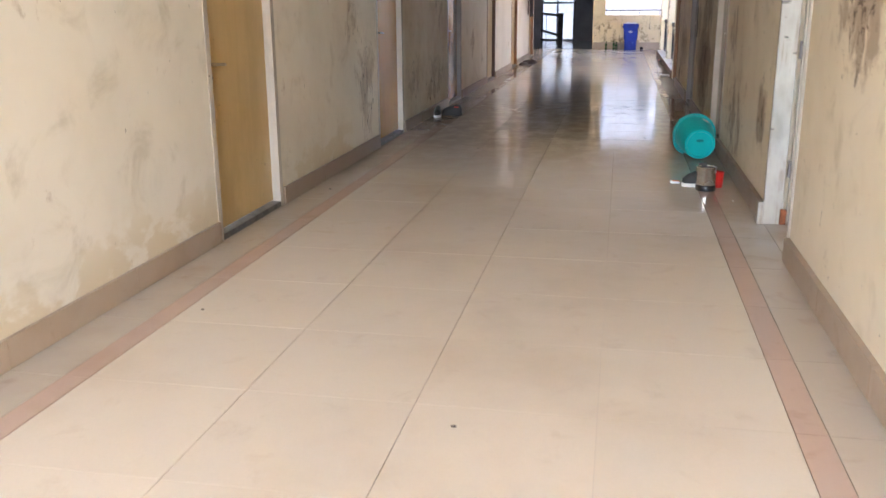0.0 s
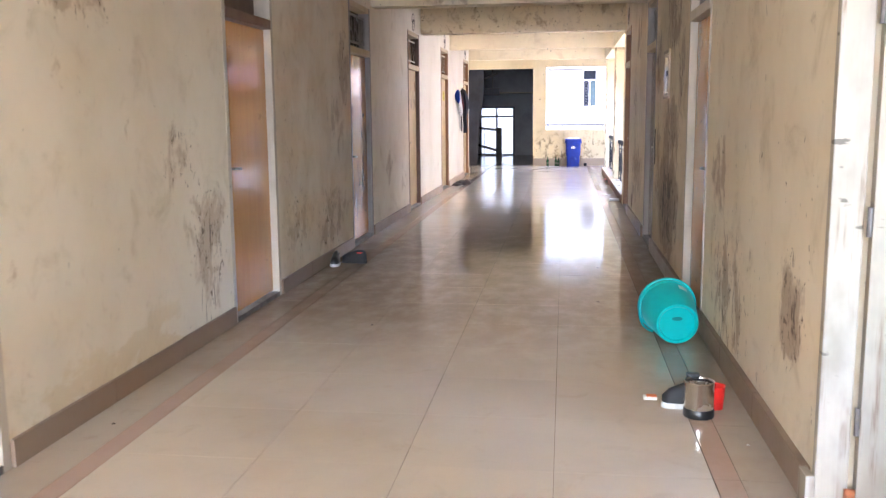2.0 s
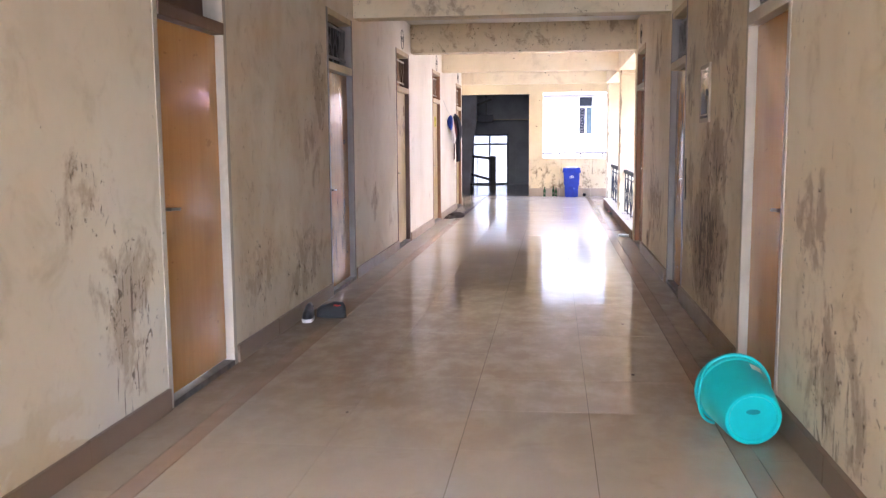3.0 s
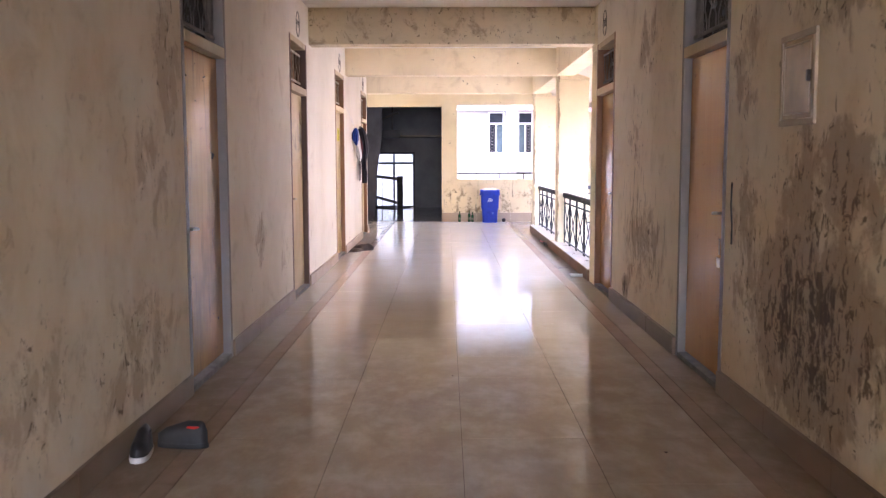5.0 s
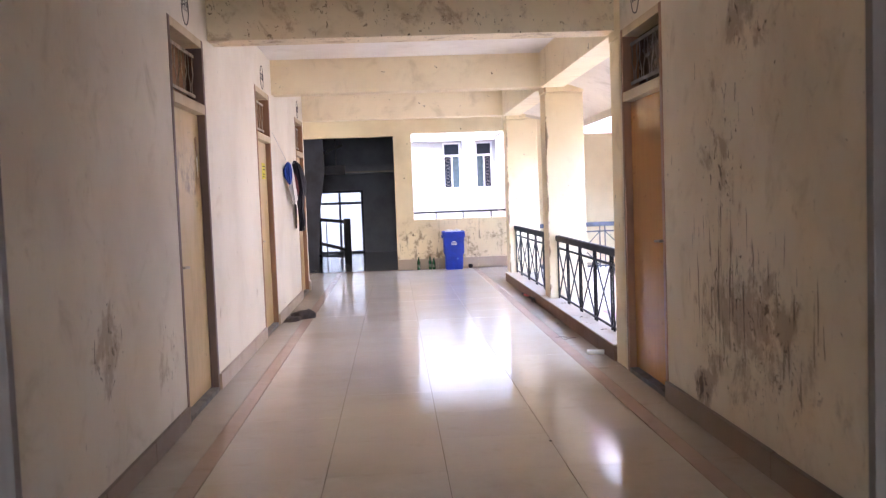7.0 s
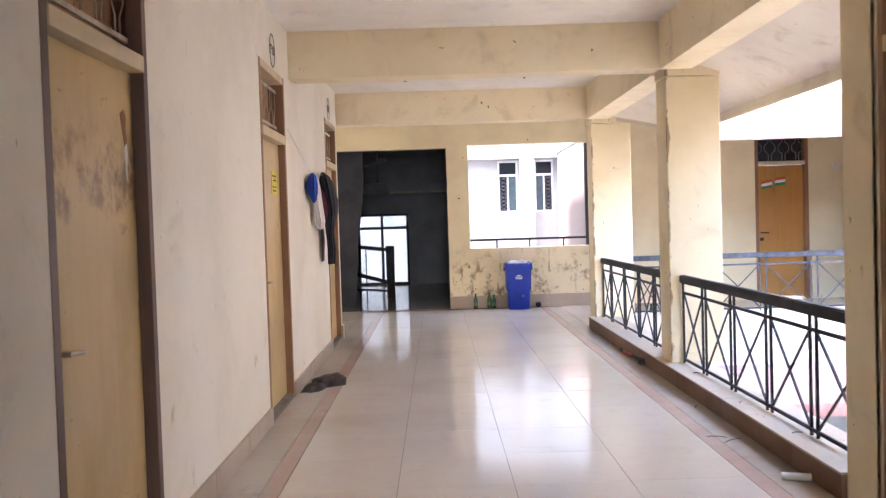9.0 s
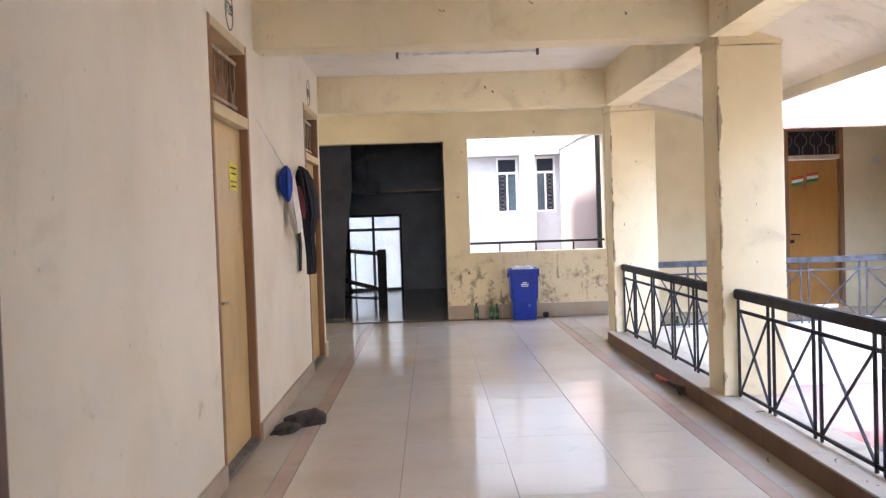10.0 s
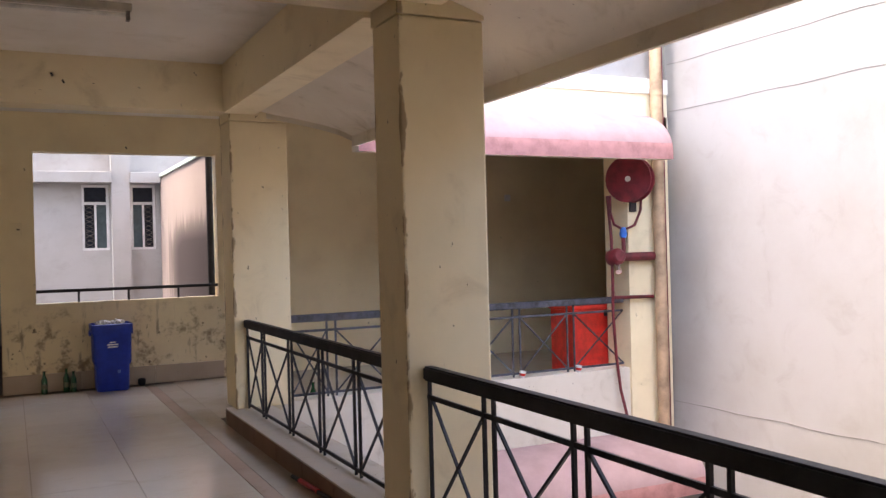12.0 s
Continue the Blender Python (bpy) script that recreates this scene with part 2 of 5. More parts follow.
def tile_mat(name, base, rough, patch, seed, film_shade=0.0, dark_after=0.0, dark=(0.52, 0.46, 0.44), dark_until=18.5):
    """Polished stone or tile with patchy dirt. dark_after, dark_until: where it runs darker."""
    k = Mat(name, rough, spec=0.16)
    g = k.node("ShaderNodeNewGeometry").outputs["Position"]
    n1 = k.noise(g, 0.8, 5, 0.6)
    n2 = k.noise(g, 4.6, 6, 0.66, 0.5)
    n3 = k.noise(g, 90.0, 3, 0.6)
    r = k.rand()
    col = k.mix(r, tuple(c * 0.975 for c in base), tuple(c * 1.025 for c in base))
    col = k.mix(k.math("MULTIPLY", k.step(n1, 0.45, 0.75), patch), col, tuple(c * f for c, f in zip(base, (0.74, 0.68, 0.60))))
    col = k.mix(k.math("MULTIPLY", k.step(n2, 0.55, 0.75), patch * 0.6), col, tuple(c * f for c, f in zip(base, (0.66, 0.58, 0.50))))
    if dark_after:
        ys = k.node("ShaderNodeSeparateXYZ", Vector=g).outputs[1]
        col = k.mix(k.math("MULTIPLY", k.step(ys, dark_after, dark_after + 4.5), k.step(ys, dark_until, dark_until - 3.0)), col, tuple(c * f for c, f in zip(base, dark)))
    if film_shade:
        # brown dirt, plus painted shade over the corridor's dim middle stretch
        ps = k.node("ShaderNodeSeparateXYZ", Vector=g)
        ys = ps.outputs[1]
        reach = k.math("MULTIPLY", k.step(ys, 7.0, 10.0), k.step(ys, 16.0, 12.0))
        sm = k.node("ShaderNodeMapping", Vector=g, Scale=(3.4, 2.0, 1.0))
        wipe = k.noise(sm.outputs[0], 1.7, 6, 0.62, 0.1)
        col = k.mix(k.math("MULTIPLY", k.math("MULTIPLY", k.math("ADD", k.math("MULTIPLY", k.step(wipe, 0.25, 0.65), 0.4), 0.6), reach), film_shade), col, (0.25, 0.18, 0.125))
    k.color(k.mix(k.math("MULTIPLY", n3, 0.12), col, (0.25, 0.2, 0.16)))
    k.rough(k.math("ADD", rough, k.math("MULTIPLY", k.step(k.math("ADD", k.math("MULTIPLY", n2, 0.55), k.math("MULTIPLY", n1, 0.45)), 0.40, 0.62), 0.06)))
    k.bump(k.math("ADD", k.noise(g, 5.5, 3, 0.55), k.math("MULTIPLY", n2, 0.3)), 0.085, 0.012)
    return k.m


m_tile = tile_mat("floor_tile_beige", (0.65, 0.58, 0.49), 0.085, 0.45, 0, film_shade=0.75)
m_strip = tile_mat("floor_strip_pink", (0.50, 0.375, 0.31), 0.10, 0.7, 1, film_shade=0.85)
m_border = tile_mat("floor_border_grey", (0.50, 0.44, 0.37), 0.11, 0.8, 2, film_shade=0.95)
# skirting runs darker from about y 4 to y 18
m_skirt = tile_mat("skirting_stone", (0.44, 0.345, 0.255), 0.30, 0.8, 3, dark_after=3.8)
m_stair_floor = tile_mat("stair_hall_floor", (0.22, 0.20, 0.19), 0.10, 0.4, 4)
m_kerb = tile_mat("kerb_stone", (0.21, 0.125, 0.08), 0.55, 0.9, 5)
m_kerb_top = wall_paint("kerb_top_worn", (0.45, 0.385, 0.305), 1.0, 1.0, (), 81.0, drops=None)


def plain(name, col, rough=0.5, metal=0.0, spec=0.5, vary=0.15, scale=9.0, bump=0.05):
    k = Mat(name, rough, metal, spec)
    n = k.noise(k.coords(), scale, 5, 0.62)
    k.color(k.mix(k.step(n, 0.3, 0.75), tuple(min(1, c * (1 + vary)) for c in col), tuple(c * (1 - vary * 1.6) for c in col)))
    k.rough(k.math("ADD", rough - 0.06, k.math("MULTIPLY", n, 0.14)))
    if bump:
        k.bump(k.noise(k.coords(), scale * 6, 4, 0.6), bump, 0.004)
    return k.m


def wood(name, a, b, rough, dirty=0.3, band=None, drips=0.0):
    """Veneered door: long vertical grain, worn patches, smudges."""
    k = Mat(name, rough, spec=0.5)
    grain = k.noise(k.scaled(30, 30, 1.1), 1.0, 5, 0.6, 0.7)
    big = k.noise(k.scaled(1.4, 1.4, 0.8), 1.5, 5, 0.6)
    col = k.mix(grain, a, b)
    col = k.mix(k.math("MULTIPLY", k.step(big, 0.45, 0.75), dirty), col, tuple(c * 0.55 for c in b))
    scuff = k.noise(k.scaled(9, 9, 22, 6), 1.0, 3, 0.5)
    col = k.mix(k.math("MULTIPLY", k.step(scuff, 0.68, 0.74), dirty), col, tuple(c * 0.3 for c in b))
    if band:
        z = k.xyz()[2]
        edge = k.math("ADD", z, k.math("MULTIPLY", k.math("SUBTRACT", k.noise(k.scaled(7, 7, 7, 2), 1.0, 4, 0.6), 0.5), 0.25))
        smudge = k.math("MULTIPLY", k.step(edge, band[0] - 0.06, band[0] + 0.02), k.step(edge, band[1] + 0.35, band[0] + 0.1))
        blots = k.noise(k.scaled(6, 6, 5, 9), 1.0, 6, 0.7)
        col = k.mix(k.math("MULTIPLY", smudge, k.step(blots, 0.42, 0.66)), col, (0.15, 0.075, 0.025))
        col = k.mix(k.math("MULTIPLY", k.step(blots, 0.68, 0.74), 0.7), col, (0.13, 0.07, 0.03))
    if drips:
        run = k.noise(k.scaled(34, 34, 1.6, 5), 1.0, 4, 0.6, 0.4)
        rust = k.noise(k.scaled(5, 5, 2.5, 8), 1.0, 4, 0.6)
        col = k.mix(k.math("MULTIPLY", k.math("MULTIPLY", k.step(run, 0.52, 0.66), k.step(rust, 0.40, 0.62)), drips), col, (0.14, 0.07, 0.03))
    k.color(col)
    k.rough(k.math("ADD", rough, k.math("MULTIPLY", k.step(big, 0.35, 0.7), 0.12)))
    k.bump(grain, 0.04, 0.004)
    return k.m


m_leaf_tan = wood("door_veneer_tan", (0.54, 0.285, 0.09), (0.44, 0.21, 0.06), 0.10)
m_leaf_pale = wood("door_veneer_pale", (0.59, 0.42, 0.19), (0.50, 0.345, 0.14), 0.30)
m_leaf_worn = wood("door_veneer_worn", (0.47, 0.24, 0.08), (0.29, 0.13, 0.042), 0.09, 0.8, drips=0.7)
m_leaf_white = wood("door_paint_white", (0.45, 0.40, 0.32), (0.37, 0.32, 0.245), 0.55, 0.9, drips=0.7)
m_frame_dirty = wood("frame_paint_dirty", (0.45, 0.40, 0.335), (0.36, 0.315, 0.25), 0.6, 0.9, drips=0.8)
m_leaf_smudged = wood("door_veneer_smudged", (0.59, 0.42, 0.19), (0.50, 0.345, 0.14), 0.30, 0.4, band=(1.50, 1.58))
m_frame_white = wood("frame_paint_white", (0.52, 0.47, 0.40), (0.43, 0.38, 0.31), 0.55, 0.8)
m_frame_grey = wood("frame_paint_grey", (0.25, 0.225, 0.215), (0.20, 0.175, 0.165), 0.5, 0.6)
m_frame_brown = wood("frame_wood_brown", (0.30, 0.15, 0.065), (0.22, 0.10, 0.045), 0.45, 0.4)
m_frame_dark = wood("frame_wood_dark", (0.13, 0.065, 0.04), (0.10, 0.05, 0.03), 0.45, 0.3)
m_frame_cream = wood("frame_paint_cream", (0.60, 0.48, 0.30), (0.52, 0.40, 0.24), 0.5, 0.5)
m_panel_brown = wood("transom_board_brown", (0.36, 0.18, 0.07), (0.27, 0.13, 0.05), 0.5, 0.4)
# near-black sheet standing in for the unlit rooms behind the ventilators
m_panel_dark = plain("transom_dark_backing", (0.035, 0.035, 0.045), 0.25)
m_threshold = plain("threshold_dark_stone", (0.10, 0.085, 0.075), 0.45, vary=0.3)
m_mortar = tile_mat("joint_mortar", (0.54, 0.48, 0.41), 0.7, 0.5, 6, dark_after=4.2, dark=(0.26, 0.21, 0.18), dark_until=60.0)
m_iron = plain("black_painted_iron", (0.018, 0.016, 0.018), 0.5, spec=0.3, vary=0.3)
m_wire_pale = plain("grille_wire_pale", (0.40, 0.33, 0.25), 0.5, 0.2, vary=0.25)
m_iron_grey = plain("grille_iron_grey", (0.20, 0.18, 0.17), 0.5, 0.5, vary=0.25)
m_brass = plain("worn_brass", (0.42, 0.37, 0.29), 0.3, 0.9)
m_steel = plain("brushed_steel", (0.74, 0.72, 0.70), 0.26, 1.0, scale=4)
m_chrome = plain("chrome", (0.7, 0.69, 0.67), 0.15, 1.0)
m_black_plastic = plain("black_plastic", (0.018, 0.018, 0.02), 0.35)
m_bucket = plain("turquoise_plastic", (0.005, 0.44, 0.46), 0.32, vary=0.05, bump=0.01)
m_bin = plain("blue_plastic", (0.006, 0.035, 0.36), 0.38, vary=0.15, bump=0.02)
m_paper = plain("white_paper", (0.74, 0.73, 0.70), 0.7)
m_yellow = plain("yellow_paper", (0.72, 0.62, 0.05), 0.6)
m_ink = plain("black_ink", (0.02, 0.02, 0.02), 0.6)
m_red = plain("red_enamel", (0.66, 0.03, 0.018), 0.38, vary=0.18)
m_red_dull = plain("red_pipe_paint", (0.13, 0.011, 0.016), 0.5, vary=0.3)
m_reel = plain("dark_red_reel_paint", (0.16, 0.011, 0.018), 0.5, vary=0.3)
m_pink = plain("pink_cement_paint", (0.30, 0.205, 0.205), 0.8, vary=0.09, scale=3, bump=0.15)
m_pink_red = plain("red_fascia_paint", (0.33, 0.155, 0.145), 0.75, vary=0.16, scale=9, bump=0.1)
m_ochre = plain("ochre_pipe_paint", (0.40, 0.27, 0.165), 0.6, vary=0.25, scale=5)
m_glass_green = plain("green_bottle_glass", (0.01, 0.06, 0.02), 0.1)
m_cloth_dark = plain("dark_cloth", (0.018, 0.016, 0.024), 0.9, vary=0.3, bump=0.2)
m_cloth_red = plain("maroon_cloth", (0.10, 0.012, 0.016), 0.9, vary=0.3, bump=0.2)
m_cloth_blue = plain("blue_cloth", (0.01, 0.045, 0.30), 0.9, vary=0.25, bump=0.2)
m_cloth_white = plain("white_cloth", (0.66, 0.63, 0.60), 0.9, vary=0.1, bump=0.2)
m_rag = plain("dark_brown_rag", (0.055, 0.04, 0.035), 0.95, vary=0.4, bump=0.4)
m_rubber = plain("black_rubber", (0.02, 0.02, 0.022), 0.6)
m_red_plastic = plain("red_plastic", (0.60, 0.02, 0.015), 0.35)
m_orange = plain("orange_print", (0.75, 0.16, 0.03), 0.5)
m_saffron = plain("saffron_print", (0.50, 0.075, 0.015), 0.5)
m_green = plain("green_print", (0.02, 0.22, 0.06), 0.5)
m_alu = plain("white_window_frame", (0.66, 0.66, 0.66), 0.4, vary=0.08)
# weathered black rail, lightened and blued to hold the sky's light
m_rail_sky_lit = plain("weathered_sky_lit_rail", (0.045, 0.048, 0.062), 0.5, vary=0.6, scale=14)
m_tube = plain("tube_fitting_enamel", (0.42, 0.38, 0.31), 0.4, vary=0.15)
# dark stair colour, taken near black with the hall's dimness put in
m_stair_dark = plain("stair_dark_dim", (0.03, 0.032, 0.046), 0.6, vary=0.25, scale=3)
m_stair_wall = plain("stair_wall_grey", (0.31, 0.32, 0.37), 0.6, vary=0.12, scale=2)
# dark grey carries the shade of the side passage and the lower storey
m_dim = plain("dim_shade_grey", (0.18, 0.165, 0.16), 0.7, vary=0.2, scale=2)
m_ground = plain("yard_ground", (0.11, 0.10, 0.09), 0.85, vary=0.35, scale=2, bump=0.3)
m_bounce_slab = plain("bounce_slab_pale", (0.50, 0.47, 0.43), 0.8, vary=0.12, scale=3, bump=0.2)
m_roof = plain("roof_concrete", (0.32, 0.31, 0.29), 0.85, vary=0.2, scale=2)
m_room = plain("room_wall_plain", (0.48, 0.44, 0.36), 0.7, vary=0.15, scale=2)


def pane_mat(name, col, rough, trans):
    k = Mat(name, rough, spec=0.6)
    k.color(col)
    k.b.inputs["Transmission Weight"].default_value = trans
    k.b.inputs["IOR"].default_value = 1.45
    return k.m


m_pane = pane_mat("window_glass", (0.80, 0.86, 0.86), 0.03, 0.9)
m_pane_dark = plain("window_glass_dark", (0.07, 0.10, 0.11), 0.2, spec=0.2)
m_pane_far = plain("window_glass_far", (0.012, 0.015, 0.024), 0.3, spec=0.12)


# ---- geometry helpers ----
def bx(bm, x0, x1, y0, y1, z0, z1, bevel=0.0):
    """A box; bevel rounds its edges."""
    vs = [bm.verts.new((x, y, z)) for x in (x0, x1) for y in (y0, y1) for z in (z0, z1)]
    fs = [bm.faces.new([vs[i] for i in q]) for q in ((0, 1, 3, 2), (4, 6, 7, 5), (0, 4, 5, 1), (2, 3, 7, 6), (0, 2, 6, 4), (1, 5, 7, 3))]
    if bevel:
        es = {e for f in fs for e in f.edges}
        bmesh.ops.bevel(bm, geom=list(es), offset=bevel, segments=2, affect="EDGES", profile=0.6)
    return bm


def tube(bm, pts, r, seg=8, caps=True):
    """A round rod along points."""
    pts = [Vector(p) for p in pts]
    rings = []
    for i, p in enumerate(pts):
        d = (pts[min(i + 1, len(pts) - 1)] - pts[max(i - 1, 0)]).normalized()
        side = d.orthogonal().normalized() if i == 0 else (rings_side - d * rings_side.dot(d)).normalized()
        rings_side = side
        up = d.cross(side)
        rr = r[i] if isinstance(r, (list, tuple)) else r
        rings.append([bm.verts.new(p + (side * math.cos(a) + up * math.sin(a)) * rr) for a in (2 * math.pi * j / seg for j in range(seg))])
    for a, b in zip(rings, rings[1:]):
        for j in range(seg):
            bm.faces.new((a[j], a[(j + 1) % seg], b[(j + 1) % seg], b[j]))
    if caps:
        bm.faces.new(rings[0][::-1])
        bm.faces.new(rings[-1])
    return bm


def lathe(bm, profile, seg=28, m=None):
    """A turned shape from (radius, height) pairs about z."""
    m = m or Matrix()
    rings = []
    for r, z in profile:
        if r < 1e-5:
            rings.append([bm.verts.new(m @ Vector((0, 0, z)))])
        else:
            rings.append([bm.verts.new(m @ Vector((r * math.cos(2 * math.pi * j / seg), r * math.sin(2 * math.pi * j / seg), z))) for j in range(seg)])
    for a, b in zip(rings, rings[1:]):
        for j in range(seg):
            q = [a[j % len(a)], a[(j + 1) % len(a)], b[(j + 1) % len(b)], b[j % len(b)]]
            q = list(dict.fromkeys(q))
            if len(q) > 2:
                bm.faces.new(q)
    return bm


def bar(bm, a, b, w, h=None):
    """A square-section bar from a to b."""
    a, b = Vector(a), Vector(b)
    d = (b - a).normalized()
    side = d.cross(Vector((0, 0, 1)))
    side = side.normalized() if side.length > 1e-4 else Vector((1, 0, 0))
    up = side.cross(d).normalized()
    s, u = side * w / 2, up * (h or w) / 2
    vs = [bm.verts.new(p + q) for p in (a, b) for q in (-s - u, s - u, s + u, -s + u)]
    for q in ((0, 3, 2, 1), (4, 5, 6, 7), (0, 1, 5, 4), (1, 2, 6, 5), (2, 3, 7, 6), (3, 0, 4, 7)):
        bm.faces.new([vs[i] for i in q])
    return bm


def mesh_of(name, bm, material, smooth=0.0):
    bmesh.ops.recalc_face_normals(bm, faces=bm.faces)
    me = bpy.data.meshes.new(name)
    bm.to_mesh(me)
    bm.free()
    me.materials.append(material)
    if smooth:
        me.shade_smooth()
        me.set_sharp_from_angle(angle=radians(smooth))
    return me


def part(name, bm, material, parent, label="", smooth=0.0):
    ob = new(name, mesh_of(name, bm, material, smooth))
    ob.parent = parent
    return tagged(ob, label)


def thing(name, loc, label, category, group="", kind=""):
    ob = new(name)
    ob.empty_display_size = 0.1
    ob.location = loc
    return tagged(ob, label, category, group, kind)


def solid(name, bm, material, label, category, kind="structure", smooth=0.0):
    return tagged(new(name, mesh_of(name, bm, material, smooth)), label, category, "", kind)


def fuse(bm):
    """Weld touching boxes into one body."""
    bmesh.ops.remove_doubles(bm, verts=bm.verts, dist=1e-5)
    seen = {}
    for f in bm.faces:
        seen.setdefault(frozenset(f.verts), []).append(f)
    bmesh.ops.delete(bm, geom=[f for fs in seen.values() if len(fs) > 1 for f in fs], context="FACES_ONLY")
    return bm


def boxes(*rows):
    bm = bmesh.new()
    for r in rows:
        bx(bm, *r)
    return bm


# ---- plan ----
W = 3.14            # corridor width
CEIL = 3.04
BEAM_Z = 2.645
HEAD = 2.61         # top of the door openings
FAR = 27.42         # far wall
NEAR = -4.0
WEST_DOORS = ((5.39, 6.41), (8.94, 9.97), (12.46, 13.49), (16.00, 17.03), (19.49, 20.51), (23.14, 24.16))
EAST_DOORS = ((5.53, 6.40), (9.10, 10.10), (12.50, 13.53), (16.02, 17.04))


def wall_along_y(name, x0, x1, y0, y1, openings, material, label, z0=0.0):
    bm = bmesh.new()
    y = y0
    for a, b in (*openings, (y1, None)):
        bx(bm, x0, x1, y, a, z0, HEAD)
        bx(bm, x0, x1, y, a, HEAD, CEIL)
        if b:
            bx(bm, x0, x1, a, b, HEAD, CEIL)
            y = b
    fuse(bm)
    return solid(name, bm, material, label, "wall")


wall_along_y("wall_west", -0.22, 0.0, NEAR, 24.30, WEST_DOORS, m_west, "cream painted plaster corridor wall, stained and scuffed")
wall_along_y("wall_east", W, W + 0.22, NEAR, 17.10, EAST_DOORS, m_east, "cream painted plaster corridor wall with dark drip stains")

# far wall with the stair opening, the window opening and a door further along
FD = (6.33, 7.19)
bm = bmesh.new()
XC = (-3.2, -1.3, 1.40, 1.745, 3.70, FD[0], FD[1], 12.0)
ZC = (0, 0.958, 2.58, HEAD, 2.615, CEIL)
HOLES = ((-1.3, 1.40, 0, 2.58), (1.745, 3.70, 0.958, 2.615), (FD[0], FD[1], 0, HEAD))
for xa, xb in zip(XC, XC[1:]):
    for za, zb in zip(ZC, ZC[1:]):
        if not any(h[0] <= xa and xb <= h[1] and h[2] <= za and zb <= h[3] for h in HOLES):
            bx(bm, xa, xb, FAR, FAR + 0.2, za, zb)
fuse(bm)
solid("wall_north", bm, m_far, "cream plaster wall stained under its open window", "wall")

# closing walls
solid("wall_south_side", boxes((-0.22, 0.12, NEAR - 0.1, NEAR, 0, CEIL), (W - 0.12, W + 0.22, NEAR - 0.1, NEAR, 0, CEIL), (0.12, W - 0.12, NEAR - 0.1, NEAR, 2.75, CEIL), (0.12, W - 0.12, NEAR - 0.1, NEAR, 0, 0.45)),
      m_room, "plain cream end wall with a wide opening", "wall")
solid("wall_rooms_west", boxes((-3.2, -0.22, 24.08, 24.30, 0, CEIL), (-3.4, -3.2, 24.08, 34.2, 0, 6.0)), m_far, "plain cream return wall beside the lobby", "wall")
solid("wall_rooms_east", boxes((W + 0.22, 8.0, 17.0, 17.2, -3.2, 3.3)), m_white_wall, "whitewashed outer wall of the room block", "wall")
# the window gap is unseen, added for the room's fill light
solid("room_shell", boxes((W + 0.22, 4.0, 4.0, 4.1, 0, CEIL), (5.8, 6.4, 4.0, 4.1, 0, CEIL), (4.0, 5.8, 4.0, 4.1, 0, 0.8), (4.0, 5.8, 4.0, 4.1, 2.2, CEIL), (W + 0.22, 6.4, 8.4, 8.5, 0, CEIL), (6.3, 6.4, 4.1, 8.4, 0, CEIL), (W + 0.22, 6.4, 4.0, 8.5, -0.15, -0.012)),
      m_room, "plain room walls behind the open doorway", "wall")

# ceiling and roof
bm = boxes((-0.22, W + 0.36, NEAR - 0.1, 24.4, CEIL, CEIL + 0.16), (-3.4, 12.0, 24.4, FAR + 0.2, CEIL, CEIL + 0.16), (W + 0.36, 6.4, NEAR, 17.2, CEIL, CEIL + 0.16))
solid("ceiling", bm, m_ceiling, "off-white painted plaster ceiling with faint stains", "ceiling")
solid("roof", boxes((-3.4, W + 0.36, NEAR - 0.1, 24.4, 3.2, 3.4), (W + 0.36, 8.0, NEAR, 17.2, 3.2, 3.4)), m_roof, "flat concrete roof slab over the corridor", "roof")
# unseen block above the lobby, added to keep sky light off the neighbour
solid("sky_block_upper", boxes((-9.0, 12.0, 24.71, FAR + 0.2, 3.4, 16.0)), m_room, "unseen plain block added to cut the sky's light on the neighbour", "building")

# cross beams
for i, (y, d) in enumerate(((6.50, 0), (10.05, 0), (13.56, 1), (17.22, 1), (20.76, 0), (24.36, 0))):
    solid("beam_%d" % (i + 1), boxes((0.002 if y < 24.3 else -3.2, W if y < 17 else W + 0.02, y, y + 0.26, BEAM_Z, CEIL + 0.004)), m_beam_dirty if d else m_beam,
          "cream ceiling beam across the corridor" + (" with dark specks" if d else ""), "beam")
solid("beam_long", boxes((W, W + 0.27, 17.40, 20.73, 2.63, CEIL + 0.002), (W, W + 0.27, 21.07, 24.36, 2.63, CEIL + 0.002), (W + 0.5, 12.0, 24.42, 24.69, 2.63, CEIL + 0.002)), m_beam,
      "cream edge beam above the open side", "beam")

# columns
for i, (x1, y0, y1) in enumerate(((3.62, 17.06, 17.40), (3.64, 20.73, 21.07), (3.68, 24.36, 24.72))):
    bm = bmesh.new()
    bx(bm, W if i == 0 else W + 0.045, x1, y0, y1, 0.0 if i == 0 else 0.137, 2.57, 0.012)
    bx(bm, W + (-0.004 if i == 0 else 0.038), x1 + 0.006, y0 - 0.004, y1 + 0.004, 2.574, CEIL, 0.006)
    solid("column_%d" % (i + 1), bm, m_column, "square cream plastered column with chipped edges", "column")

# floors under the tiles
solid("floor_slab", boxes((-0.22, W + 0.36, NEAR, 24.49, -0.2, -0.006), (-0.22, W, 24.49, FAR + 0.1, -0.2, -0.006)), m_mortar, "dark mortar bed seen in the tile joints", "floor")
solid("floor_wing", boxes((W + 0.003, 12.0, 24.80, FAR + 0.2, -0.2, -0.001), (-3.2, -0.003, 24.30, FAR + 0.1, -0.2, -0.001)), m_border, "beige stone floor of the side passage", "floor")
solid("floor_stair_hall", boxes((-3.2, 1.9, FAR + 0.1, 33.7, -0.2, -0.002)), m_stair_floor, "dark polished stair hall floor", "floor")


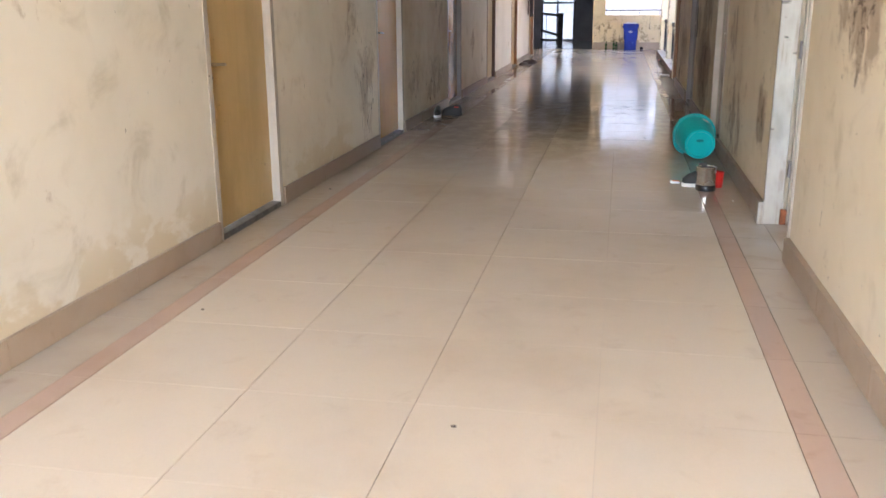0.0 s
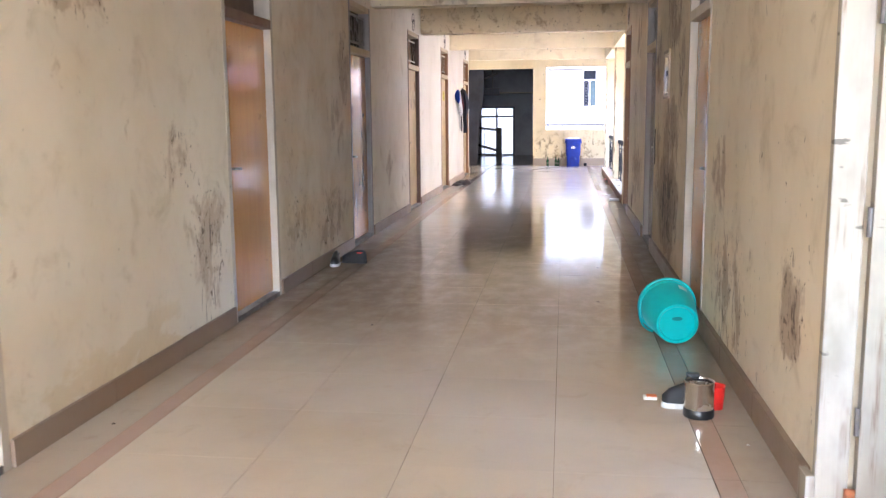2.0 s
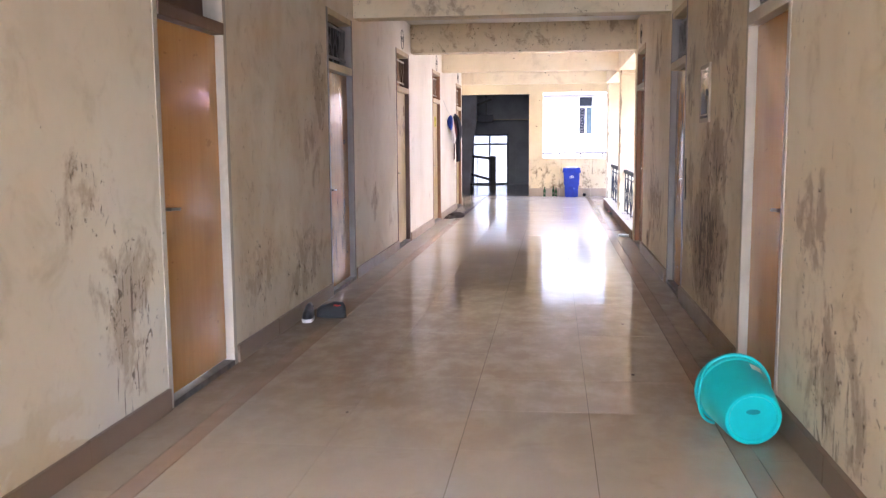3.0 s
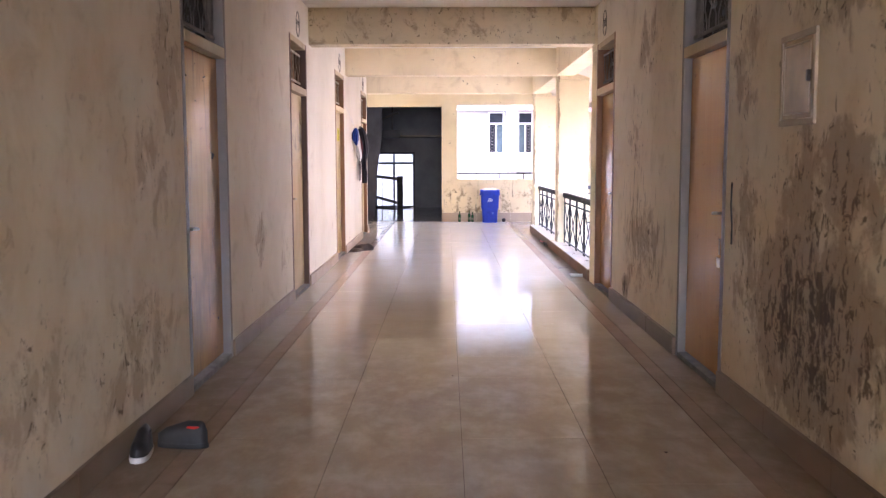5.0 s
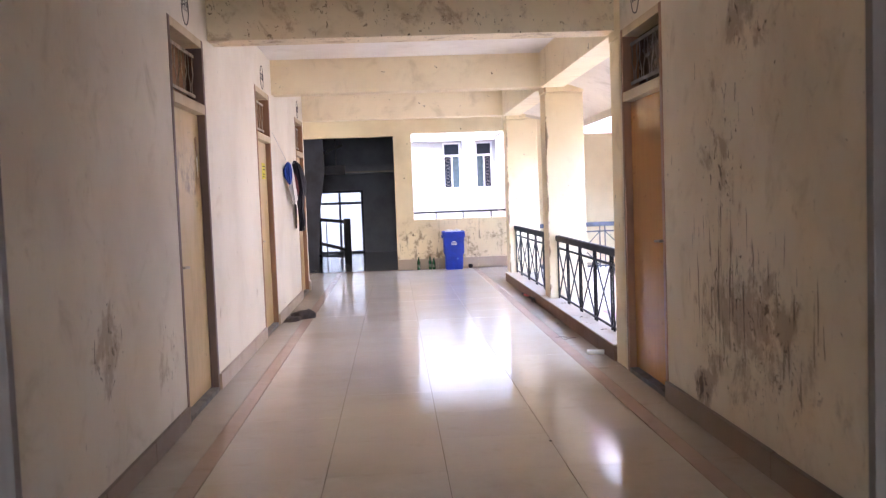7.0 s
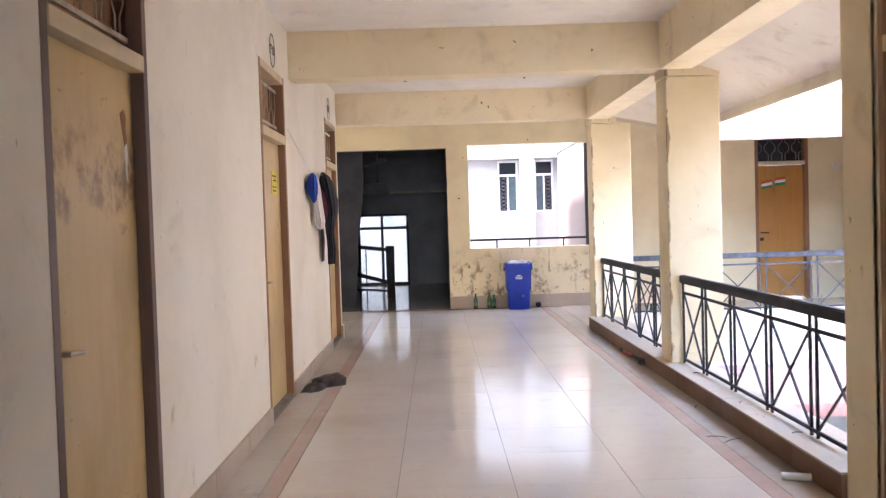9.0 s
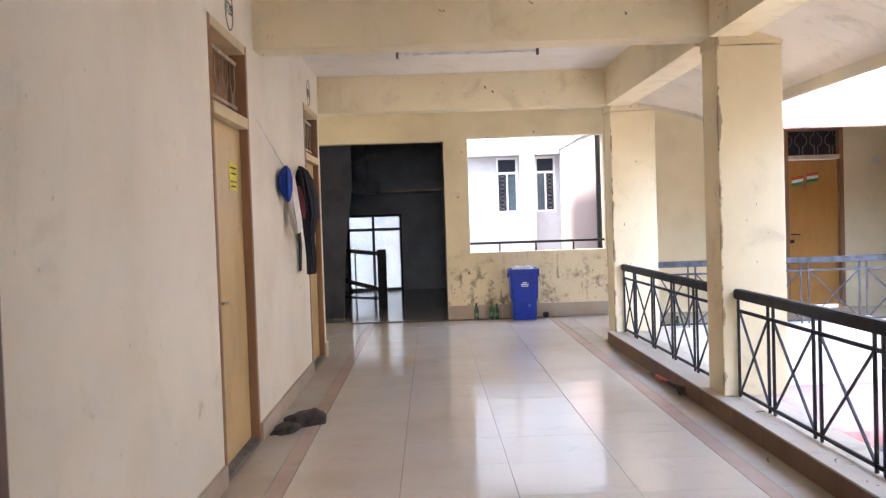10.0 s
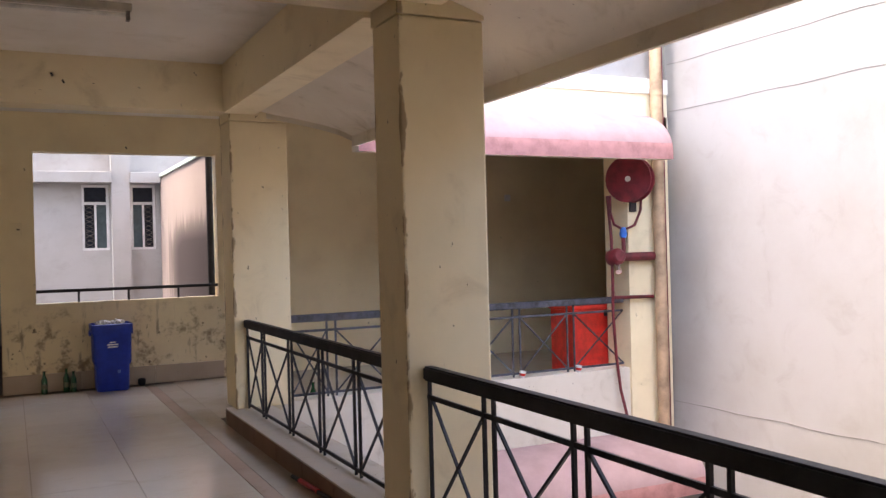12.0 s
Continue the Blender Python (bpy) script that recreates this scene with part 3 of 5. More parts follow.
# ---- doors ----
def grille(parent, xa, y0, y1, z0, z1, mat):
    """Ventilator grille: two flats and bent rods."""
    for z in (z0 + 0.05, z1 - 0.06):
        bm = bmesh.new()
        bar(bm, (xa, y0, z), (xa, y1, z), 0.012, 0.022)
        part("grille_bar", bm, mat, parent)
    n = 9
    for i in range(n):
        y = y0 + (y1 - y0) * (i + 0.5) / n
        s = 0.024 if i % 2 else -0.024
        zm = (z0 + z1) / 2
        bm = bmesh.new()
        tube(bm, [(xa, y + s, z0 + 0.05), (xa, y + s, zm - 0.07), (xa, y - s, zm), (xa, y - s * 0.2, zm + 0.06), (xa, y - s, z1 - 0.06)], 0.0042, 6)
        part("grille_rod", bm, mat, parent)


def lever(parent, x, d, y, z, way):
    """Door handle: back plate, lever, keyhole plate."""
    bm = bmesh.new()
    bx(bm, min(x, x - d * 0.008), max(x, x - d * 0.008), y - 0.02, y + 0.02, z - 0.11, z + 0.06, 0.003)
    h = part("handle", bm, m_brass, parent, "tarnished metal lever handle")
    bm = bmesh.new()
    tube(bm, [(x - d * 0.006, y, z), (x - d * 0.05, y, z), (x - d * 0.055, y + way * 0.03, z), (x - d * 0.05, y + way * 0.11, z - 0.006)], 0.009, 8)
    part("lever", bm, m_brass, h, smooth=40)
    bm = bmesh.new()
    tube(bm, [(x - d * 0.006, y, z - 0.075), (x - d * 0.014, y, z - 0.075)], 0.011, 10)
    part("keyhole", bm, m_iron, h)


def door(index, xw, d, y0, y1, leaf, jamb, rail, panel, handle_z, hinge_far, label, extra=None):
    """A framed door with a ventilator above; d: the way into the wall. Local y starts at the opening's near side."""
    t = thing("door_%d" % index, (xw, y0, 0), label, "door", "corridor doors", "structure")
    w = y1 - y0
    dep = 0.05

    def span(a, b):
        return (min(a * d, b * d), max(a * d, b * d))
    for name, a, b in (("jamb", 0.0, 0.055), ("jamb", w - 0.055, w)):
        bm = bmesh.new()
        bx(bm, *span(-0.004, 0.15), a + 0.001, b - 0.001, 0.0, HEAD - 0.001, 0.004)
        part(name, bm, jamb, t)
    bm = bmesh.new()
    bx(bm, *span(-0.003, 0.15), 0.056, w - 0.056, HEAD - 0.06, HEAD - 0.001, 0.004)
    part("head", bm, rail, t)
    bm = bmesh.new()
    bx(bm, *span(-0.010, 0.15), 0.056, w - 0.056, 2.065, 2.135, 0.005)
    part("transom_rail", bm, rail, t)
    bm = bmesh.new()
    bx(bm, *span(-0.006, 0.22), 0.056, w - 0.056, 0.0, 0.035, 0.004)
    part("threshold", bm, m_threshold, t)
    bm = bmesh.new()
    bx(bm, *span(dep, dep + 0.038), 0.058, w - 0.058, 0.042, 2.06, 0.003)
    lf = part("leaf", bm, leaf, t)
    hy = 0.13 if hinge_far else w - 0.13
    lever(lf, dep * d, d, hy, handle_z, 1 if hinge_far else -1)
    bm = bmesh.new()
    bx(bm, *span(0.12, 0.14), 0.056, w - 0.056, 2.135, HEAD - 0.06)
    part("transom_panel", bm, panel, t)
    if panel is not m_frame_dark:
        grille(t, 0.06 * d, 0.06, w - 0.06, 2.15, HEAD - 0.06, m_wire_pale if panel is m_panel_brown else m_iron_grey)
    if extra:
        extra(t, lf, w, d, dep)
    return t


def notice(t, lf, w, d, dep):
    bm = boxes((*sorted((d * (dep - 0.001), d * (dep - 0.004))), 0.60, 0.82, 1.66, 1.835))
    n = part("notice", bm, m_yellow, lf, "yellow paper notice with dark print")
    for i, (a, b, z) in enumerate(((0.63, 0.79, 1.80), (0.65, 0.78, 1.765), (0.63, 0.70, 1.715), (0.72, 0.79, 1.715), (0.64, 0.77, 1.685))):
        part("print_bar", boxes((*sorted((d * (dep - 0.005), d * (dep - 0.0055))), a, b, z - 0.005, z + 0.005)), m_ink, n)


def hasp(t, lf, w, d, dep):
    bm = boxes((*sorted((d * (dep - 0.001), d * (dep - 0.012))), 0.20, 0.235, 0.80, 0.90))
    bx(bm, *sorted((d * (dep - 0.001), d * (dep - 0.02))), 0.185, 0.25, 0.72, 0.785, 0.006)
    part("hasp", bm, m_chrome, lf, "bright padlock and hasp")
    part("edge_strip", boxes((*sorted((d * (dep - 0.001), d * (dep - 0.006))), 0.07, 0.085, 1.12, 1.30)), m_paper, lf)


def torn(t, lf, w, d, dep):
    # ragged strip: a brown upper half and a paler torn lower half
    for name, outline, mat in (("torn_sticker", ((0.82, 1.88), (0.86, 1.90), (0.885, 1.87), (0.875, 1.82), (0.89, 1.77), (0.86, 1.75), (0.85, 1.79), (0.835, 1.83)), m_frame_brown),
                               ("sticker_scrap", ((0.855, 1.746), (0.885, 1.762), (0.895, 1.70), (0.88, 1.66), (0.885, 1.60), (0.868, 1.62), (0.86, 1.68)), m_paper)):
        bm = bmesh.new()
        lo = [bm.verts.new((d * (dep - 0.001), y, z)) for y, z in outline]
        hi = [bm.verts.new((d * (dep - 0.003), y, z)) for y, z in outline]
        n = len(outline)
        for j in range(n):
            bm.faces.new((lo[j], lo[(j + 1) % n], hi[(j + 1) % n], hi[j]))
        bm.faces.new(lo)
        bm.faces.new(hi[::-1])
        bmesh.ops.recalc_face_normals(bm, faces=bm.faces[:])
        part(name, bm, mat, lf, "torn paper sticker on the door")


dw = WEST_DOORS
door(1, 0, -1, *dw[0], m_leaf_pale, m_frame_white, m_frame_white, m_panel_dark, 1.00, True, "closed tan flush door in a white frame")
door(2, 0, -1, *dw[1], m_leaf_tan, m_frame_white, m_frame_dark, m_frame_dark, 1.06, True, "closed glossy tan door under a dark boarded ventilator")
door(3, 0, -1, *dw[2], m_leaf_worn, m_frame_grey, m_frame_cream, m_panel_dark, 0.97, True, "closed worn brown door in a grey frame")
door(4, 0, -1, *dw[3], m_leaf_smudged, m_frame_dark, m_frame_cream, m_panel_brown, 1.00, True, "closed pale tan door in a dark wooden frame", torn)
door(5, 0, -1, *dw[4], m_leaf_pale, m_frame_brown, m_frame_cream, m_panel_brown, 1.00, True, "closed pale tan door with a yellow notice", notice)
door(6, 0, -1, *dw[5], m_leaf_pale, m_frame_brown, m_frame_cream, m_panel_brown, 1.00, True, "closed pale tan door behind hanging clothes")
de = EAST_DOORS
door(8, W, 1, *de[1], m_leaf_tan, m_frame_white, m_frame_white, m_panel_dark, 1.05, True, "closed tan door in a white frame beside a bucket")
door(9, W, 1, *de[2], m_leaf_tan, m_frame_grey, m_frame_cream, m_panel_dark, 1.06, True, "closed glossy tan door with padlock and lever", hasp)
door(10, W, 1, *de[3], m_leaf_tan, m_frame_brown, m_frame_cream, m_panel_dark, 1.05, True, "closed glossy tan door in a brown wooden frame")

# the doorway with its white leaf swung into the room
t = thing("door_7", (W, de[0][0], 0), "open white-painted door with a rusty foot, swung inward", "door", "corridor doors", "structure")
w = de[0][1] - de[0][0]
for a, b in ((0.001, 0.03), (w - 0.045, w - 0.001)):
    part("jamb", bx(bmesh.new(), -0.012, 0.10, a, b, 0, HEAD - 0.001, 0.006), m_frame_dirty, t)
part("head", bx(bmesh.new(), -0.004, 0.10, 0.031, w - 0.046, HEAD - 0.07, HEAD - 0.001, 0.005), m_frame_dirty, t)
lf = part("leaf", bx(bmesh.new(), 0.125, 0.98, w - 0.055, w - 0.015, 0.012, 2.06, 0.003), m_leaf_white, t, "scuffed white-painted leaf")
for z in (0.35, 1.05, 1.75):
    bm = bmesh.new()
    tube(bm, [(0.112, w - 0.06, z - 0.05), (0.112, w - 0.06, z + 0.05)], 0.009, 8)
    part("hinge", bm, m_iron_grey, lf, "rusty steel hinge")
part("rusty_foot", bx(bmesh.new(), 0.085, 0.122, w - 0.062, w - 0.046, 0.004, 0.10, 0.004), plain("rust", (0.22, 0.07, 0.025), 0.85, vary=0.5, scale=30), t, "rusted iron jamb foot")
part("threshold_slab", boxes((0.0, 0.34, -0.06, w + 0.02, -0.011, 0.003)), m_border, t, "worn grey stone slab in the doorway")
part("foot_block", bx(bmesh.new(), -0.045, -0.014, w - 0.05, w + 0.05, 0.0, 0.14, 0.004), m_frame_dirty, t)

# the door across the courtyard, with two paper flags on it
t = thing("door_11", (FD[0], FAR, 0), "tan door with two tricolour paper flags", "door", "corridor doors", "structure")
w = FD[1] - FD[0]
for a, b in ((0.001, 0.055), (w - 0.055, w - 0.001)):
    part("jamb", bx(bmesh.new(), a, b, -0.004, 0.15, 0, HEAD - 0.001, 0.004), m_frame_brown, t)
part("head", bx(bmesh.new(), 0.056, w - 0.056, -0.003, 0.15, HEAD - 0.05, HEAD - 0.001, 0.004), m_frame_brown, t)
part("transom_rail", bx(bmesh.new(), 0.056, w - 0.056, -0.006, 0.15, 2.15, 2.21, 0.004), m_frame_cream, t)
part("transom_panel", bx(bmesh.new(), 0.056, w - 0.056, 0.12, 0.14, 2.21, HEAD - 0.05), m_panel_dark, t)
for i in range(7):
    x = 0.10 + i * (w - 0.2) / 6
    s = 0.03 if i % 2 else -0.03
    part("grille_rod", tube(bmesh.new(), [(x + s, 0.05, 2.22), (x + s, 0.05, 2.33), (x - s, 0.05, 2.38), (x - s, 0.05, 2.46), (x + s, 0.05, 2.52), (x + s, 0.05, 2.555)], 0.006, 6), m_iron_grey, t)
lf = part("leaf", bx(bmesh.new(), 0.058, w - 0.058, 0.08, 0.118, 0.03, 2.145, 0.003), m_leaf_tan, t)
part("handle", tube(bmesh.new(), [(0.11, 0.075, 1.07), (0.11, 0.03, 1.07), (0.22, 0.03, 1.065)], 0.011, 8), m_iron, lf, smooth=40)
part("bolt", bx(bmesh.new(), 0.09, 0.15, 0.066, 0.078, 0.94, 0.99, 0.003), m_iron, lf)
for i, (xa, lean) in enumerate(((0.13, 0.014), (0.345, 0.010))):
    for mt, dz in ((m_saffron, 0.088), (m_paper, 0.044), (m_green, 0.0)):
        z = 1.80 + dz + (0.025 if i else -0.02)
        bm = bmesh.new()
        vs = [bm.verts.new(p) for p in ((xa, 0.074, z - lean), (xa + 0.17, 0.074, z + lean), (xa + 0.17, 0.074, z + 0.043 + lean), (xa, 0.074, z + 0.043 - lean),
                                        (xa, 0.078, z - lean), (xa + 0.17, 0.078, z + lean), (xa + 0.17, 0.078, z + 0.043 + lean), (xa, 0.078, z + 0.043 - lean))]
        for q in ((0, 1, 2, 3), (7, 6, 5, 4), (0, 4, 5, 1), (1, 5, 6, 2), (2, 6, 7, 3), (3, 7, 4, 0)):
            bm.faces.new([vs[j] for j in q])
        part("flag_band", bm, mt, lf)
    part("flag_pole", bar(bmesh.new(), (0.33, 0.076, 1.72), ((0.30, 0.076, 1.93) if i == 0 else (0.36, 0.076, 1.96)), 0.007), m_frame_brown, lf)


# ---- open side: kerb, railings, canopies ----
kerb = thing("kerb", (0, 0, 0), "brown stone facing of the low kerb", "kerb", "", "structure")
ky = 17.42
while ky < 24.4:
    k2 = min(ky + 0.61, 24.49)
    part("kerb_stone", bx(bmesh.new(), W - 0.015 - 0.002 * random.random(), W + 0.01, ky + 0.002, k2 - 0.002, 0.001, 0.127, 0.002), m_kerb, kerb)
    ky = k2
part("kerb_stone", bx(bmesh.new(), W + 0.012, W + 0.40, 24.466, 24.49, 0.001, 0.127, 0.002), m_kerb, kerb)
solid("kerb_top", boxes((W - 0.02, W + 0.36, 17.42, 20.725, 0.128, 0.14), (W - 0.02, W + 0.36, 20.725, 21.075, 0.128, 0.136), (W - 0.02, W + 0.36, 21.075, 24.49, 0.128, 0.14),
                        (W + 0.01, W + 0.36, 17.42, 24.465, -0.6, 0.128)), m_kerb_top, "worn dusty cement top of the kerb", "kerb")
solid("kerb_wing", boxes((W + 0.38, 12.0, 24.45, 24.80, -0.62, 0.14)), m_kerb_white, "whitewashed slab edge and kerb across the courtyard", "kerb")


def railing(name, a, b, cuts, label, m=m_iron):
    """Steel railing from a to b (on its kerb): flat handrail, thin bars, paired posts and crossed braces."""
    a, b = Vector(a), Vector(b)
    d = (b - a).normalized()
    t = thing(name, a, label, "railing", "balcony railings")
    L = (b - a).length

    def at(s, z):
        p = d * s
        return (p.x, p.y, z)
    bm = bmesh.new()
    bar(bm, at(0, 0.715), at(L, 0.715), 0.055, 0.068)
    bmesh.ops.bevel(bm, geom=bm.edges[:], offset=0.008, segments=2, affect="EDGES")
    part("handrail", bm, m, t)
    for z in (0.60, 0.035):
        part("rail_bar", bar(bmesh.new(), at(0, z), at(L, z), 0.012, 0.022), m, t)
    marks = [0.0, *cuts, L]
    for i, s in enumerate(marks):
        if i == 0:
            ps = (0.018,)
        elif i == len(marks) - 1:
            ps = (L - 0.018,)
        else:
            ps = (s - 0.042, s + 0.042)
        for p in ps:
            part("post", bar(bmesh.new(), at(p, 0.0), at(p, 0.70), 0.016), m, t)
    for s0, s1 in zip(marks, marks[1:]):
        u0, u1 = s0 + 0.045, s1 - 0.045
        part("brace", bar(bmesh.new(), at(u0, 0.04), at(u1, 0.595), 0.012), m, t)
        part("brace", bar(bmesh.new(), at(u0, 0.595), at(u1, 0.04), 0.013), m, t)
    return t


railing("railing", (3.29, 20.73, 0.14), (3.29, 17.40, 0.14), (0.60, 1.265, 1.95, 2.62), "black iron balcony railing with crossed braces")
railing("railing", (3.29, 24.36, 0.14), (3.29, 21.07, 0.14), (0.53, 1.28, 1.98, 2.64), "black iron balcony railing with crossed braces")
railing("railing", (3.68, 24.55, 0.14), (7.40, 24.55, 0.14), (0.42, 1.05, 1.70, 2.36, 3.01), "weathered iron railing across the courtyard, bluish for sky light", m_rail_sky_lit)


def canopy(name, z_base, along, span_near, label):
    """Curved concrete sunshade; along 'y' beside the corridor or 'x' on the wing, mitred at their corner."""
    top, under = [], []
    for i in range(11):
        a = math.pi / 2 * i / 10
        top.append((0.70 * math.sin(a), 2.36 + 0.44 * math.cos(a)))
    for i in range(9):
        u = i / 8
        under.append((0.66 * (1 - u), 2.355 + 0.275 * (u ** 0.75)))
    prof = top + [(0.70, 2.27), (0.655, 2.265)] + under
    bm = bmesh.new()
    ends = []
    for k in (0, 1):
        ring = []
        for o, z in prof:
            if along == "y":
                ring.append(bm.verts.new((W + 0.27 + o, span_near if k == 0 else 24.45 - o, z + z_base)))
            else:
                ring.append(bm.verts.new((W + 0.27 + o if k == 0 else span_near, 24.45 - o, z + z_base)))
        ends.append(ring)
    n = len(prof)
    for i in range(n):
        bm.faces.new((ends[0][i], ends[0][(i + 1) % n], ends[1][(i + 1) % n], ends[1][i]))
    bm.faces.new(ends[0][::-1])
    bm.faces.new(ends[1])
    me = mesh_of(name, bm, m_pink, 40)
    me.materials.append(m_pink_red)
    me.materials.append(m_shade_under)
    for f in me.polygons:
        c = f.center
        out = (c.x - W - 0.27) if along == "y" else (24.45 - c.y)
        if len(f.vertices) > 4:
            f.material_index = 2
        elif out > 0.69:
            f.material_index = 1
        elif f.normal.z < -0.05 or c.z - z_base < 2.357:
            f.material_index = 2
    return tagged(new(name, me), label, "canopy", "curved canopies", "structure")


canopy("canopy_corridor", 0.045, "y", 17.2, "curved concrete sunshade with pale stained underside")
canopy("canopy_wing", 0.0, "x", 7.42, "curved concrete sunshade painted faded pink")
canopy("canopy_corridor_lower", -3.34, "y", 17.2, "faded pink curved sunshade of the lower storey")
canopy("canopy_wing_lower", -3.34, "x", 7.75, "faded pink curved sunshade of the lower storey")

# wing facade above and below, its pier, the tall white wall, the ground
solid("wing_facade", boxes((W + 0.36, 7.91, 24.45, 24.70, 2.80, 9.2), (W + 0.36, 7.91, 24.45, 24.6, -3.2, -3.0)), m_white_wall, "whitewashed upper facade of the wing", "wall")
solid("wing_pier", boxes((7.36, 7.91, 24.42, 24.82, -3.2, 2.80)), m_column, "cream plastered pier at the courtyard corner", "column")
solid("wing_room_lower", boxes((3.5, 8.0, 26.5, 26.7, -3.2, -0.62), (3.3, 3.5, 17.2, 26.5, -3.2, -0.7)), m_dim, "lower storey walls, dark grey in place of shade", "wall")
# unseen closing walls, coloured dark so the passage falls off in brightness
solid("wall_wing_end", boxes((12.0, 12.2, 24.4, FAR + 0.2, 0, CEIL), (8.0, 12.0, 24.5, 24.62, 0.14, 2.63)), m_dim, "unseen wall closing the side passage, dark grey to dim it", "wall")
bm = boxes((7.92, 8.3, 15.0, 24.44, -3.2, 4.3))
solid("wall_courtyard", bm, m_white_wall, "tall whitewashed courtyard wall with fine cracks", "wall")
for i, z in enumerate((-0.26, 2.85, 3.36)):
    bm = bmesh.new()
    pts = [(7.918, 24.4 - s * 0.3, z + 0.006 * math.sin(s * 1.7 + i) + 0.005 * math.sin(s * 4.1)) for s in range(24)]
    tube(bm, pts, 0.0025, 5)
    solid("wall_crack_%d" % (i + 1), bm, m_dim, "thin dark horizontal crack line", "crack")
solid("ground", boxes((-60, 70, -60, 90, -3.5, -3.2)), m_ground, "dark trodden ground below the building", "ground")
# unseen pale slab in the courtyard, added to bounce light up to the ceilings
solid("pavement", boxes((W + 0.38, 7.91, 17.21, 24.44, -3.196, -3.14)), m_bounce_slab, "unseen pale slab added to bounce light into the open side", "pavement")

# building beyond the far window
t = thing("neighbour_building", (0, 36.97, -3.2), "white neighbouring building with narrow aluminium windows", "building")
bm = bmesh.new()
CUTS = (-9, 2.88, 3.42, 3.86, 4.37, 12)
for i in range(5):
    for za, zb in ((0, 4.795), (4.795, 6.18), (6.18, 12.2)):
        if not (i in (1, 3) and za == 4.795):
            bx(bm, CUTS[i], CUTS[i + 1], 0, 0.3, za, zb)
part("wall", fuse(bm), m_neighbour, t)
part("pilaster", boxes((3.456, 3.826, -0.22, 0.0, 0.0, 12.2)), m_neighbour, t)
for a, b in ((1.6, 3.45), (3.83, 4.45)):
    part("window_shade", bx(bmesh.new(), a, b, -0.28, 0.0, 6.21, 6.44, 0.01), m_neighbour, t)
for x0, x1, open_left in ((2.88, 3.42, False), (3.86, 4.37, True)):
    z0, z1 = 4.795, 6.18
    wn = part("window", boxes((x0, x0 + 0.05, 0.04, 0.12, z0, z1), (x1 - 0.05, x1, 0.04, 0.12, z0, z1), (x0 + 0.05, x1 - 0.05, 0.04, 0.12, z0, z0 + 0.05), (x0 + 0.05, x1 - 0.05, 0.04, 0.12, z1 - 0.05, z1),
                              (x0 + 0.05, x1 - 0.05, 0.04, 0.12, z1 - 0.42, z1 - 0.36)), m_alu, t, "white aluminium window frame")
    xm = (x0 + x1) / 2
    part("pane", boxes((x0 + 0.05, x1 - 0.05, 0.07, 0.08, z1 - 0.36, z1 - 0.05)), m_pane_far, wn)
    part("pane", boxes((x0 + 0.05, xm, 0.09, 0.10, z0 + 0.05, z1 - 0.42)), m_pane_far if not open_left else m_pane_dark, wn)
    part("pane", boxes((xm, x1 - 0.05, 0.09, 0.10, z0 + 0.05, z1 - 0.42)), m_pane_dark if not open_left else m_pane_far, wn)
    part("mullion", boxes((xm - 0.02, xm + 0.02, 0.03, 0.09, z0 + 0.05, z1 - 0.42)), m_alu, wn)
    lo, hi = (x0 + 0.05, xm - 0.02) if not open_left else (xm + 0.02, x1 - 0.05)
    bm = bmesh.new()
    for i in range(9):
        z = z0 + 0.06 + i * 0.10
        bar(bm, (lo, 0.075, z), (hi, 0.075, z + 0.1), 0.008)
        bar(bm, (lo, 0.075, z + 0.1), (hi, 0.075, z), 0.008)
    part("lattice", bm, m_iron_grey, wn)
solid("neighbour_side_wall", boxes((4.46, 4.80, 28.4, 36.90, -3.2, 3.13)), m_sooty, "faded pink side wall with soot stains", "wall")
solid("neighbour_side_coping", boxes((4.42, 4.84, 28.4, 36.90, 3.13, 3.20)), plain("teal_coping", (0.42, 0.52, 0.50), 0.7), "pale teal coping on the side wall", "wall")
solid("downpipe", tube(bmesh.new(), [(3.71, 27.86, -3.2), (3.71, 27.86, 4.5)], 0.045, 10), m_iron, "black rain downpipe outside the window", "pipe", "", 40)

# rail across the open window
t = thing("window_rail", (1.745, FAR + 0.05, 0.958), "black iron safety rail across the window opening", "rail")
part("handrail", bx(bmesh.new(), 0, 1.955, -0.02, 0.02, 0.115, 0.15, 0.006), m_iron, t)
for x in (0.43, 0.955, 1.50):
    part("post", bx(bmesh.new(), x - 0.011, x + 0.011, -0.011, 0.011, 0.0, 0.116), m_iron, t)


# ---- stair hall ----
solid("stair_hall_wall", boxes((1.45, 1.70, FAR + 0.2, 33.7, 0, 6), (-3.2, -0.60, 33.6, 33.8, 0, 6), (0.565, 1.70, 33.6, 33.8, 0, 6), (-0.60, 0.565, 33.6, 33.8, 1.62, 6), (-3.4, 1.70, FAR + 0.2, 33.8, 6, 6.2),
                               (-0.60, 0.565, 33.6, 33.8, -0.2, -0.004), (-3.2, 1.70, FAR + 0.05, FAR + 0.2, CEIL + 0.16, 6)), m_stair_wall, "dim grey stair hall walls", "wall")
solid("stair_landing", boxes((-0.45, 1.45, 31.9, 33.6, 2.05, 2.22)), m_stair_wall, "half landing slab of the stairs", "landing")
# white strip paints in the window's light along the landing edge
solid("stair_landing_lit_edge", boxes((-0.45, 1.45, 31.885, 31.898, 2.03, 2.07)), m_frame_white, "white strip standing in for the window-lit landing edge", "trim")
t = thing("window_1", (-0.60, 33.6, 0), "tall stair window with frosted patterned panes", "window", "", "structure")
